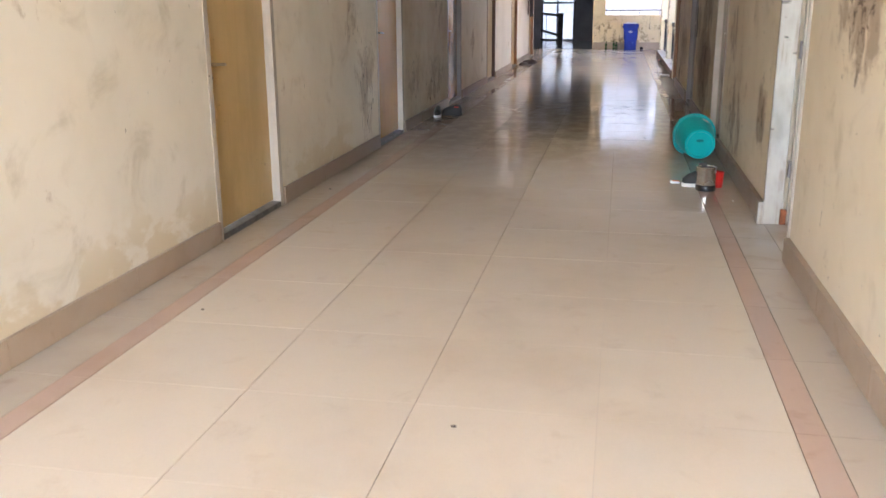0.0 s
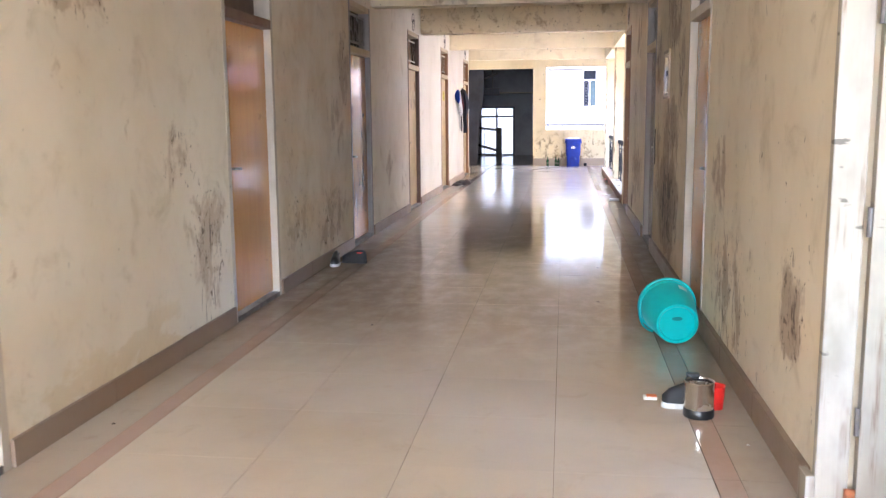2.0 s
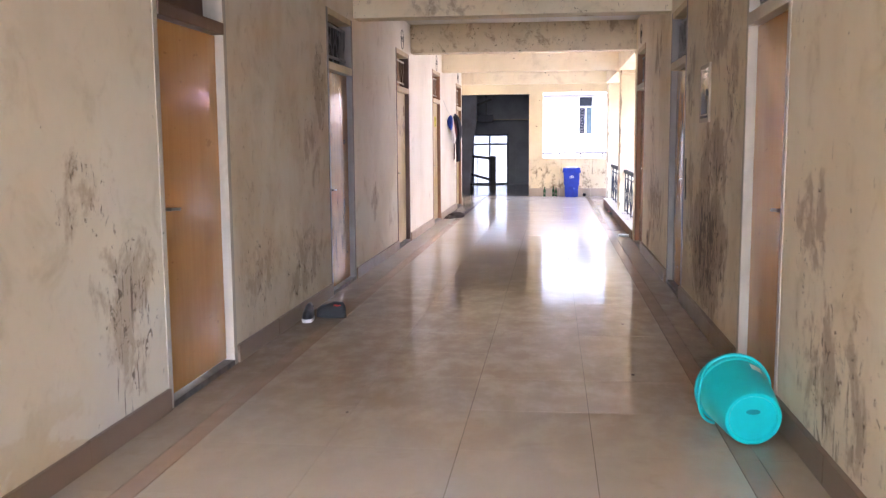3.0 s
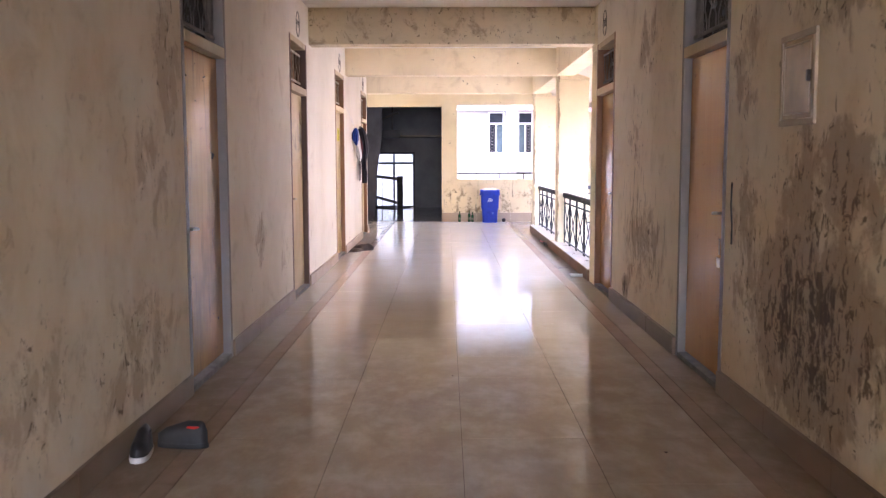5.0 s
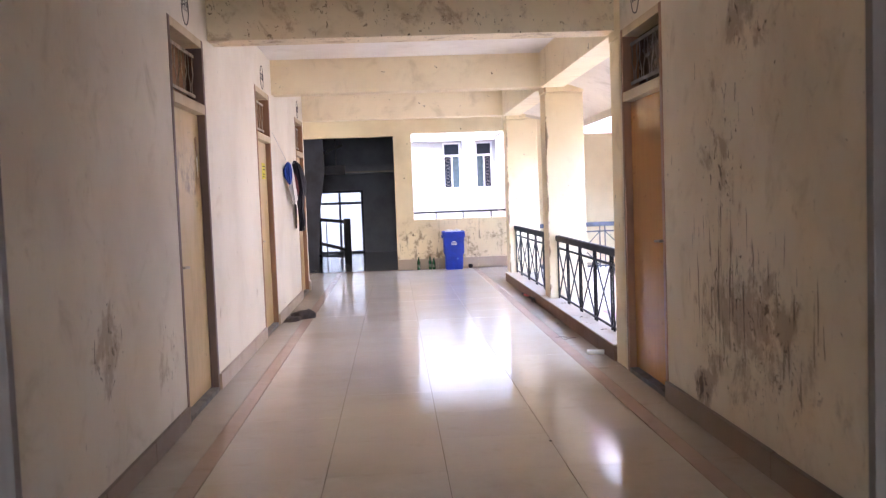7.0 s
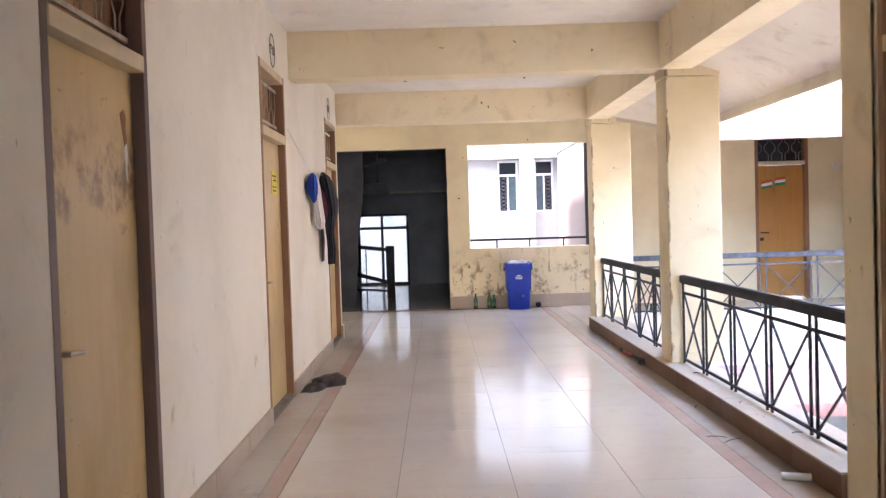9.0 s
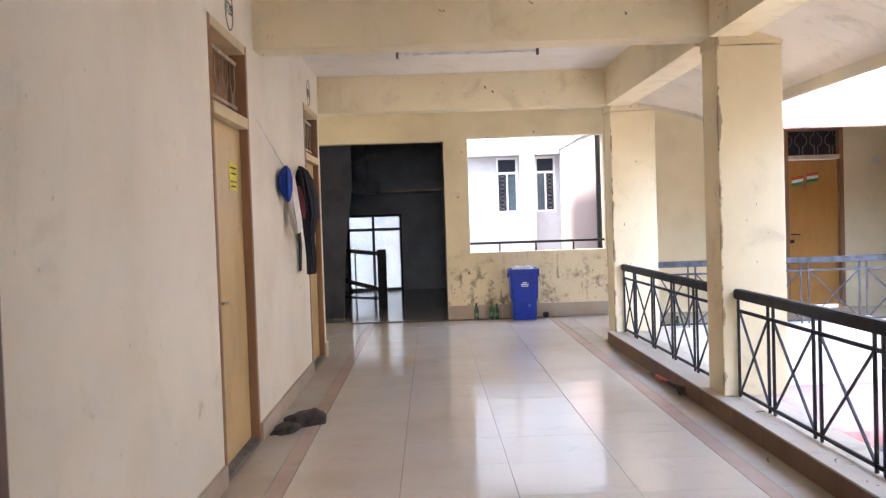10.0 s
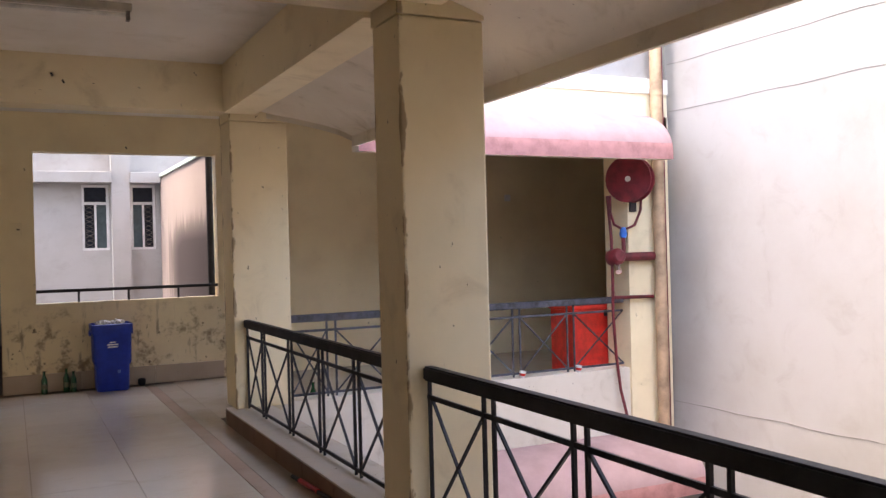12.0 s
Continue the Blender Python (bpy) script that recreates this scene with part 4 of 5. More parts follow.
for r in ((0.0, 0.05, 0.0, 1.62), (1.115, 1.165, 0.0, 1.62), (0.05, 1.115, 0.0, 0.05), (0.05, 1.115, 1.57, 1.62), (0.05, 1.115, 1.27, 1.33), (0.53, 0.585, 0.05, 1.27), (0.53, 0.585, 1.33, 1.57)):
    part("window_frame", boxes((r[0], r[1], 0.02, 0.10, r[2], r[3])), m_stair_dark, t)
for r in ((0.05, 0.53, 0.05, 1.27), (0.585, 1.115, 0.05, 1.27), (0.05, 0.53, 1.33, 1.57), (0.585, 1.115, 1.33, 1.57)):
    p = part("pane", boxes((r[0], r[1], 0.06, 0.064, r[2], r[3])), m_pane, t)
    p.visible_shadow = False
    bm = bmesh.new()
    n = int((r[3] - r[2]) / 0.11) + 1
    for i in range(-5, n):
        for s in (0, 1):
            pts = []
            for j in range(2):
                u = j * (r[1] - r[0])
                v = i * 0.11 + (u if s else (r[1] - r[0] - u)) * 1.0
                pts.append((r[0] + u, v))
            (xa, za), (xb, zb) = pts
            lo, hi = r[2], r[3]

            def clip(xa, za, xb, zb):
                if zb < za:
                    xa, za, xb, zb = xb, zb, xa, za
                va, vb = za + lo, zb + lo
                if vb <= lo or va >= hi:
                    return None
                if va < lo:
                    k = (lo - va) / (vb - va)
                    xa, va = xa + (xb - xa) * k, lo
                if vb > hi:
                    k = (hi - va) / (vb - va)
                    xb, vb = xa + (xb - xa) * k, hi
                return xa, va, xb, vb
            c = clip(xa, za, xb, zb)
            if c and abs(c[0] - c[2]) > 0.02:
                bar(bm, (c[0], 0.075, c[1]), (c[2], 0.075, c[3]), 0.006)
    part("mesh_grille", bm, m_iron_grey, t, "diamond wire grille")

# the flight that climbs beside the opening, its string wall, newel and rails
t = thing("staircase", (-0.62, 28.3, 0), "dark staircase climbing away beside the hall window", "staircase")
for i in range(11):
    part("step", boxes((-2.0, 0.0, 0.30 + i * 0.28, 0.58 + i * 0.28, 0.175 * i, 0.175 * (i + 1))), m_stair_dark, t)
bm = bmesh.new()
pr = [(0.0, 0.0), (3.4, 0.0), (3.4, 2.05), (3.4, 2.30), (0.3, 0.34), (0.0, 0.30)]
e = [[bm.verts.new((x, y, z)) for y, z in pr] for x in (0.002, 0.06)]
for i in range(6):
    bm.faces.new((e[0][i], e[0][(i + 1) % 6], e[1][(i + 1) % 6], e[1][i]))
bm.faces.new(e[0][::-1])
bm.faces.new(e[1])
part("string_wall", bm, m_stair_dark, t)
bm = bmesh.new()
pr = [(3.3, 2.2), (3.3, 2.42), (-0.5, 4.75), (-0.5, 4.5)]
e = [[bm.verts.new((x, y, z)) for y, z in pr] for x in (-2.0, -0.05)]
for i in range(4):
    bm.faces.new((e[0][i], e[0][(i + 1) % 4], e[1][(i + 1) % 4], e[1][i]))
bm.faces.new(e[0][::-1])
bm.faces.new(e[1])
part("upper_flight", bm, m_stair_dark, t)
bm = bmesh.new()
pr = [(-2.4, 0.0), (0.44, 0.0), (0.50, 1.1), (0.63, 2.0), (0.62, 2.7), (0.55, 4.2), (-2.4, 4.2)]
e = [[bm.verts.new((x, y, z)) for x, z in pr] for y in (-0.12, -0.04)]
for i in range(7):
    bm.faces.new((e[0][i], e[0][(i + 1) % 7], e[1][(i + 1) % 7], e[1][i]))
bm.faces.new(e[0])
bm.faces.new(e[1][::-1])
part("side_panel", bm, m_stair_dark, t)
part("upper_handrail", bar(bmesh.new(), (0.58, 0.3, 2.36), (0.99, 0.3, 2.515), 0.05, 0.06), m_iron, t)
part("upper_post", bar(bmesh.new(), (0.84, 0.3, 2.10), (0.84, 0.3, 4.0), 0.022), m_iron, t)
part("upper_kerb", boxes((0.57, 1.0, 0.68, 0.74, 1.92, 2.12)), m_stair_dark, t)
t = thing("stair_balustrade", (0.41, 29.65, 0), "black stair balustrade with a square newel post", "balustrade")
part("newel", bx(bmesh.new(), -0.145, 0.005, -0.06, 0.06, 0, 0.99, 0.008), m_iron, t)
part("handrail", bar(bmesh.new(), (-0.14, 0, 0.92), (-1.0, 0, 1.03), 0.05, 0.07), m_iron, t)
part("lower_rail", bar(bmesh.new(), (-0.14, 0, 0.32), (-1.0, 0, 0.57), 0.05, 0.07), m_iron, t)
part("baluster", bar(bmesh.new(), (-0.52, 0, 0.0), (-0.52, 0, 0.97), 0.022), m_iron, t)
part("foot_rail", bar(bmesh.new(), (-0.14, 0, 0.16), (-1.0, 0, 0.22), 0.03, 0.04), m_iron, t)


# ---- fire fighting gear across the courtyard ----
t = thing("fire_box", (6.94, 24.86, 0), "bright red steel fire box behind the far railing", "box")
part("body", bx(bmesh.new(), 0, 0.86, 0, 0.45, 0.0, 0.74, 0.01), m_red, t)
part("lid", bx(bmesh.new(), -0.015, 0.875, -0.015, 0.465, 0.742, 0.79, 0.008), m_red, t)
part("latch", bx(bmesh.new(), 0.40, 0.46, -0.022, -0.001, 0.66, 0.73, 0.004), m_iron, t)
t = thing("hose_reel", (7.42, 24.41, 2.12), "dark red fire hose reel on the pier", "hose reel")
rot = Vector((-0.80, -0.60, 0.0)).to_track_quat("Z", "Y").to_matrix().to_4x4()
bm = bmesh.new()
lathe(bm, [(0, 0.0), (0.24, 0.0), (0.245, 0.012), (0.24, 0.024), (0.10, 0.03), (0.10, 0.13), (0.24, 0.136), (0.245, 0.148), (0.24, 0.16), (0, 0.16)], 32, rot)
part("drum", bm, m_reel, t, smooth=35)
bm = bmesh.new()
for k in range(3):
    for rr in (0.13, 0.165, 0.20):
        tube(bm, [rot @ Vector((rr * math.cos(a), rr * math.sin(a), 0.05 + k * 0.03)) for a in (2 * math.pi * j / 24 for j in range(25))], 0.016, 6)
part("hose_coil", bm, m_reel, t, smooth=50)
part("hub_label", lathe(bmesh.new(), [(0, 0.161), (0.03, 0.161), (0.03, 0.166), (0, 0.166)], 14, rot), m_paper, t)
part("bracket", boxes((-0.04, 0.04, -0.012, 0.008, -0.34, 0.10)), m_iron, t)
t = thing("fire_hydrant", (7.14, 24.36, 1.31), "red hydrant valve on a horizontal pipe", "hydrant")
part("pipe", tube(bmesh.new(), [(0.02, 0, 0), (0.50, 0.0, 0.0)], 0.045, 14), m_red_dull, t, smooth=40)
bm = bmesh.new()
lathe(bm, [(0, -0.09), (0.06, -0.09), (0.085, -0.06), (0.09, 0.0), (0.085, 0.06), (0.06, 0.09), (0, 0.09)], 20, Matrix.Rotation(radians(80), 4, "X"))
part("valve_body", bm, m_red_dull, t, smooth=40)
part("riser", tube(bmesh.new(), [(0.11, 0, 0.03), (0.11, 0, 0.2)], 0.022, 10), m_red_dull, t, smooth=40)
part("ball_valve", tube(bmesh.new(), [(0.11, 0, 0.2), (0.11, 0, 0.24), (0.11, 0, 0.31)], [0.03, 0.042, 0.026], 12), plain("blue_valve", (0.02, 0.14, 0.5), 0.4), t, "blue ball valve", 40)
part("outlet", tube(bmesh.new(), [(-0.02, -0.05, -0.08), (-0.05, -0.12, -0.15)], 0.032, 12), m_chrome, t, "bright metal outlet", 40)
part("drain_pipe", tube(bmesh.new(), [(0.0, 0.02, -0.42), (0.50, 0.02, -0.43)], 0.018, 10), m_red_dull, t, smooth=40)
bm = bmesh.new()
tube(bm, [(7.16, 24.45, 1.95), (7.12, 24.40, 1.78), (7.15, 24.38, 1.65), (7.26, 24.36, 1.59), (7.40, 24.36, 1.64), (7.50, 24.38, 1.80), (7.53, 24.40, 1.98), (7.50, 24.44, 2.15)], 0.014, 8)
tagged(new("hose_loop", mesh_of("hose_loop", bm, m_red_dull, 50)), "loop of dark red rubber hose under the reel", "hose")
bm = bmesh.new()
tube(bm, [(7.16, 24.50, 1.95), (7.14, 24.42, 1.52), (7.13, 24.40, 1.1), (7.125, 24.40, 0.70), (7.15, 24.40, 0.3), (7.19, 24.39, -0.07), (7.20, 24.30, -0.35)], 0.016, 8)
tagged(new("hanging_hose", mesh_of("hanging_hose", bm, m_red_dull, 50)), "dark red hose hanging over the kerb edge", "hose")
t = thing("drain_pipes", (7.695, 24.32, -3.2), "ochre painted drain pipe beside a red pipe", "pipe")
part("drain_pipe", tube(bmesh.new(), [(0, 0, 0), (0, 0, 9.0)], 0.062, 14), m_ochre, t, smooth=40)
part("red_pipe", tube(bmesh.new(), [(0.092, 0.03, 0), (0.092, 0.03, 9.0)], 0.022, 10), m_red_dull, t, smooth=40)
for z in (1.6, 3.9, 6.2):
    part("collar", tube(bmesh.new(), [(0, 0, z), (0, 0, z + 0.08)], 0.068, 14), m_ochre, t, smooth=40)
for x, y in ((6.05, 24.47), (6.72, 24.47), (7.42, 24.47)):
    t = thing("plastic_cup", (x, y, 0.14), "crumpled white plastic cup on the far kerb", "litter", "litter on the kerb")
    part("cup", lathe(bmesh.new(), [(0, 0), (0.025, 0), (0.035, 0.07), (0.03, 0.07), (0.022, 0.006), (0, 0.006)], 14, pose(0, 0, 0, 6, 4, 0)), m_paper, t, smooth=40)
    part("red_band", lathe(bmesh.new(), [(0.0295, 0.025), (0.0335, 0.05)], 14, pose(0, 0, 0, 6, 4, 0)), m_red_plastic, t, smooth=40)

# ---- lobby things ----
t = thing("dustbin", (2.475, 27.21, 0), "blue plastic dustbin filled to the brim", "dustbin")
bm = bmesh.new()
levels = ((0.158, 0.142, 0.0), (0.166, 0.148, 0.02), (0.172, 0.154, 0.27), (0.190, 0.167, 0.31), (0.198, 0.172, 0.62), (0.212, 0.182, 0.64), (0.215, 0.185, 0.72), (0.205, 0.175, 0.725), (0.19, 0.165, 0.66))
rings = []
for hx, hy, z in levels:
    ring = []
    for cx, cy, a0 in ((1, 1, 0), (-1, 1, 90), (-1, -1, 180), (1, -1, 270)):
        for j in range(4):
            a = radians(a0 + j * 30)
            ring.append(bm.verts.new((cx * (hx - 0.04) + 0.04 * math.cos(a), cy * (hy - 0.04) + 0.04 * math.sin(a), z)))
    rings.append(ring)
for a, b in zip(rings, rings[1:]):
    for j in range(16):
        bm.faces.new((a[j], a[(j + 1) % 16], b[(j + 1) % 16], b[j]))
bm.faces.new(rings[0][::-1])
bm.faces.new(rings[-1])
body = part("body", bm, m_bin, t, smooth=35)
for x, z, ww in ((0.0, 0.505, 0.055), (0.0, 0.48, 0.05), (0.0, 0.53, 0.03)):
    part("print_bar", boxes((x - ww, x + ww, -0.172, -0.166, z - 0.008, z + 0.006)), m_paper, body)
part("recycling_mark", boxes((0.045, 0.075, -0.162, -0.154, 0.19, 0.225)), plain("pale_blue_print", (0.08, 0.16, 0.5), 0.5), body)
for sx in (-1, 1):
    part("side_handle", bx(bmesh.new(), sx * 0.215 - 0.012, sx * 0.215 + 0.012, -0.06, 0.06, 0.36 + 0.24, 0.36 + 0.30, 0.006), m_bin, t)
rnd = random.Random(4)
for i in range(12):
    x, y = rnd.uniform(-0.15, 0.15), rnd.uniform(-0.13, 0.12)
    c = thing("litter", (2.475 + x, 27.21 + y, 0.735), "crumpled pale paper and plastic litter in the bin", "litter", "litter in the bin")
    bm = bmesh.new()
    bmesh.ops.create_icosphere(bm, subdivisions=2, radius=0.045)
    for v in bm.verts:
        v.co *= 0.65 + 0.6 * noise.noise(v.co * 30 + Vector((i * 3.1, 0, 0)))
        v.co.z *= 0.8
    part("scrap", bm, (m_paper, m_alu, m_cloth_white)[i % 3], c)


def bottle(x, y, h, lying=False):
    t = thing("bottle", (x, y, 0.0), "dark green glass bottle against the skirting", "bottle", "empty bottles")
    r = 0.032
    m = pose(0, 0, 0) if not lying else pose(0, 0, r, 0, 90, 20)
    part("body", lathe(bmesh.new(), [(0, 0.0), (r, 0.0), (r, h * 0.58), (r * 0.85, h * 0.66), (0.014, h * 0.80), (0.013, h * 0.95), (0, h * 0.95)], 18, m), m_glass_green, t, smooth=40)
    part("neck_ring", lathe(bmesh.new(), [(0, h * 0.952), (0.016, h * 0.952), (0.016, h), (0, h)], 14, m), m_glass_green, t, smooth=40)
    part("label", lathe(bmesh.new(), [(r + 0.0008, h * 0.2), (r + 0.0008, h * 0.42)], 18, m), plain("bottle_label", (0.10, 0.12, 0.06), 0.7), t)


bottle(1.80, 27.33, 0.24)
bottle(2.02, 27.34, 0.25)
bottle(2.09, 27.32, 0.22)
bottle(3.98, 24.75, 0.25)
t = thing("small_pot", (2.80, 27.34, 0.0), "small round dark pot on the floor", "pot")
part("pot", lathe(bmesh.new(), [(0, 0), (0.03, 0), (0.045, 0.03), (0.04, 0.07), (0.03, 0.075), (0.03, 0.06), (0, 0.05)], 18), m_iron, t, smooth=40)

t = thing("switch_plate", (1.50, FAR, 1.70), "old painted-over switch plate on the far wall", "switch")
part("plate", bx(bmesh.new(), 0, 0.12, -0.012, -0.001, 0, 0.14, 0.004), m_column, t)
part("knob", bx(bmesh.new(), 0.07, 0.1, -0.02, -0.0125, 0.06, 0.075), m_ink, t)
t = thing("switch_plate", (7.60, FAR, 2.07), "small pale switch plate on the passage wall", "switch")
part("plate", bx(bmesh.new(), 0, 0.09, -0.012, -0.001, 0, 0.09, 0.003), m_alu, t)

t = thing("tube_light", (0.93, 22.50, 2.90), "unlit tube light batten hung below the ceiling", "ceiling light")
part("batten", bx(bmesh.new(), -0.02, 1.27, -0.025, 0.025, 0.03, 0.075, 0.006), m_tube, t)
part("tube", tube(bmesh.new(), [(0.02, 0, 0.005), (1.23, 0, 0.005)], 0.013, 12), m_paper, t, smooth=40)
for x in (-0.005, 1.235):
    part("lamp_holder", bx(bmesh.new(), x, x + 0.022, -0.02, 0.02, -0.03, 0.03, 0.004), m_iron_grey, t)
for x in (0.32, 0.93):
    part("hanger", tube(bmesh.new(), [(x, 0, 0.074), (x, 0, 0.139)], 0.006, 6), m_iron_grey, t)
part("junction", lathe(bmesh.new(), [(0, 0.10), (0.05, 0.105), (0.05, 0.139), (0, 0.139)], 18, pose(0.42, 0, 0)), m_tube, t)
bm = bmesh.new()
tube(bm, [(0.30, 0, 0.075), (0.34, 0.01, 0.11), (0.42, 0.01, 0.10), (0.5, 0.0, 0.085), (0.62, 0, 0.076)], 0.004, 6)
part("flex", bm, m_iron, t)
for x, y, z in ((1.9, 24.35, 2.83), (1.82, 24.352, 2.88), (2.7, FAR - 0.003, 2.68)):
    t = thing("wall_hook", (x, y, z), "small rusty hook in the plaster", "hook", "rusty hooks")
    part("hook", tube(bmesh.new(), [(0, 0, 0), (0, -0.03, 0), (0.01, -0.035, -0.025)], 0.006, 6), m_iron, t)

# ---- clothes drying on the west wall ----
bm = bmesh.new()
tube(bm, [(0.02, 20.52, 2.20), (0.05, 21.0, 2.03), (0.06, 21.47, 1.90), (0.06, 22.0, 1.90), (0.05, 22.7, 1.94), (0.02, 23.15, 1.98)], 0.0035, 6)
tagged(new("clothes_line", mesh_of("clothes_line", bm, m_alu)), "thin pale clothes line along the wall", "cord")


def garment(name, label, y0, y1, ztop, rows, material, folds=3, amp=0.012, seed=0):
    """A bunched hanging cloth; rows: depth below the top, near and far fraction of its length, its stand-off from the wall and its thickness."""
    t = thing(name, (0.0, y0, ztop), label, "clothes", "drying clothes")
    bm = bmesh.new()
    n = 56
    rings = []
    for fz, a, b, off, th in rows:
        ring = []
        for j in range(n):
            ang = 2 * math.pi * j / n
            r = 1 + 0.12 * math.sin(ang * folds + seed + fz * 5) + 0.10 * math.sin(ang * (folds * 3 + 1) + seed * 2 + fz * 2) + 0.10 * noise.noise(Vector((math.cos(ang) * 2, math.sin(ang) * 2 + seed, fz * 6)))
            yy = ((a + b) / 2 + (b - a) / 2 * math.cos(ang) * r) * (y1 - y0)
            xx = off + th / 2 * math.sin(ang) * r + amp * math.sin(fz * 14 + seed)
            ring.append(bm.verts.new((max(0.004, xx), yy, -fz + 0.012 * noise.noise(Vector((ang, fz * 3, seed))))))
        rings.append(ring)
    for p, q in zip(rings, rings[1:]):
        for j in range(n):
            bm.faces.new((p[j], p[(j + 1) % n], q[(j + 1) % n], q[j]))
    bm.faces.new(rings[0][::-1])
    bm.faces.new(rings[-1])
    part("cloth", bm, material, t, smooth=60)
    return t


# blue jacket, shaped as one small bunch of cloth
garment("blue_jacket", "bright blue crumpled jacket hung on the line", 21.46, 21.76, 1.90, ((0, 0.4, 0.6, 0.06, 0.02), (0.03, 0.2, 0.8, 0.06, 0.06), (0.10, 0.05, 0.95, 0.055, 0.095), (0.19, 0.05, 0.95, 0.06, 0.09), (0.26, 0.3, 0.75, 0.07, 0.04), (0.28, 0.4, 0.6, 0.07, 0.02)), m_cloth_blue, 3, 0.004, 1)
garment("white_towel", "white cloth with grey hem on the line", 21.74, 22.00, 1.86, ((0, 0.3, 0.7, 0.06, 0.03), (0.12, 0.1, 0.9, 0.065, 0.06), (0.28, 0.05, 0.95, 0.075, 0.07), (0.42, 0.1, 0.95, 0.085, 0.08), (0.49, 0.35, 0.7, 0.085, 0.04)), m_cloth_white, 4, 0.004, 2)
garment("dark_jacket", "dark jacket with long sleeves hung on the wall", 22.20, 22.75, 1.95, ((0, 0.4, 0.55, 0.05, 0.03), (0.04, 0.25, 0.7, 0.07, 0.08), (0.12, 0.1, 0.85, 0.085, 0.13), (0.28, 0.05, 0.95, 0.10, 0.155), (0.42, 0.1, 0.95, 0.115, 0.13), (0.50, 0.2, 0.9, 0.11, 0.10), (0.62, 0.3, 0.85, 0.105, 0.08), (0.80, 0.3, 0.8, 0.11, 0.08), (0.95, 0.35, 0.75, 0.115, 0.07)), m_cloth_dark, 4, 0.004, 3)
# maroon inside of the dark jacket, made as its own bunch
garment("maroon_lining", "maroon inside of the dark jacket, bunched before it", 22.08, 22.28, 1.76, ((0, 0.3, 0.7, 0.06, 0.03), (0.08, 0.1, 0.9, 0.075, 0.06), (0.2, 0.0, 1.0, 0.085, 0.07), (0.27, 0.2, 0.8, 0.085, 0.05)), m_cloth_red, 3, 0.003, 4)
garment("dark_strap", "thin dark strip of cloth hanging on the wall", 22.02, 22.12, 1.47, ((0, 0.3, 0.7, 0.075, 0.02), (0.2, 0.2, 0.8, 0.08, 0.025), (0.42, 0.3, 0.7, 0.08, 0.02)), m_rag, 2, 0.003, 5)


# ---- painted door numbers ----
def number(x, d, y, z, text, label):
    t = thing("door_number", (x, y, z), label, "sign", "painted door numbers")
    bm = bmesh.new()
    tube(bm, [(d * 0.0, 0.10 * math.cos(a), 0.125 * math.sin(a)) for a in (2 * math.pi * i / 28 for i in range(29))], 0.0045, 5, False)
    part("ring", bm, m_ink, t)
    if text:
        cu = bpy.data.curves.new("number_text", "FONT")
        cu.body, cu.size, cu.extrude, cu.align_x, cu.align_y, cu.resolution_u = text, 0.105, 0.001, "CENTER", "CENTER", 3
        tmp = bpy.data.objects.new("tmp", cu)
        me = bpy.data.meshes.new_from_object(tmp)
        me.materials.append(m_ink)
        o = new("digits", me)
        o.parent = t
        o.matrix_local = pose(d * 0.003, 0, 0, 90, 0, 90 if d > 0 else -90)
    else:
        for i in (-1, 0, 1):
            part("digit_bar", boxes((*sorted((d * 0.001, d * 0.003)), i * 0.05 - 0.012, i * 0.05 + 0.012, -0.04, 0.04)), m_ink, t)


number(0.0, 1, 16.52, 2.76, "F19", "black painted door number in a ring")
number(0.0, 1, 20.05, 2.75, "F20", "black painted door number in a ring")
number(0.0, 1, 23.55, 2.75, "", "faded painted door number in a ring")
number(W, -1, 16.62, 2.78, "", "black painted door number in a ring")

# ---- corridor fixtures ----
m_meter = plain("meter_frame_paint", (0.40, 0.32, 0.23), 0.5, vary=0.12, scale=6)
t = thing("meter_box", (W, 11.26, 1.535), "recessed metal meter box with a glazed cover", "meter box")
for r in ((0.0, 0.41, 0.0, 0.03), (0.0, 0.41, 0.395, 0.425), (0.0, 0.03, 0.03, 0.395), (0.38, 0.41, 0.03, 0.395), (0.05, 0.36, 0.05, 0.06), (0.05, 0.36, 0.365, 0.375), (0.05, 0.06, 0.06, 0.365), (0.35, 0.36, 0.06, 0.365)):
    part("frame", bx(bmesh.new(), -0.016, -0.001, r[0], r[1], r[2], r[3], 0.004), m_meter, t)
part("cover", bx(bmesh.new(), -0.013, -0.004, 0.031, 0.379, 0.031, 0.394, 0.003), plain("scratched_cover", (0.30, 0.235, 0.16), 0.10, vary=0.15, scale=6), t, "glossy scratched cover")
part("latch", bx(bmesh.new(), -0.03, -0.0135, 0.045, 0.065, 0.19, 0.24, 0.003), m_iron, t)
bm = bmesh.new()
tube(bm, [(W - 0.004, 12.38, 1.25), (W - 0.008, 12.375, 1.12), (W - 0.004, 12.36, 1.0), (W - 0.008, 12.35, 0.9)], 0.005, 6)
tagged(new("loose_wire", mesh_of("loose_wire", bm, m_iron)), "short black wire stuck on the wall", "wire")

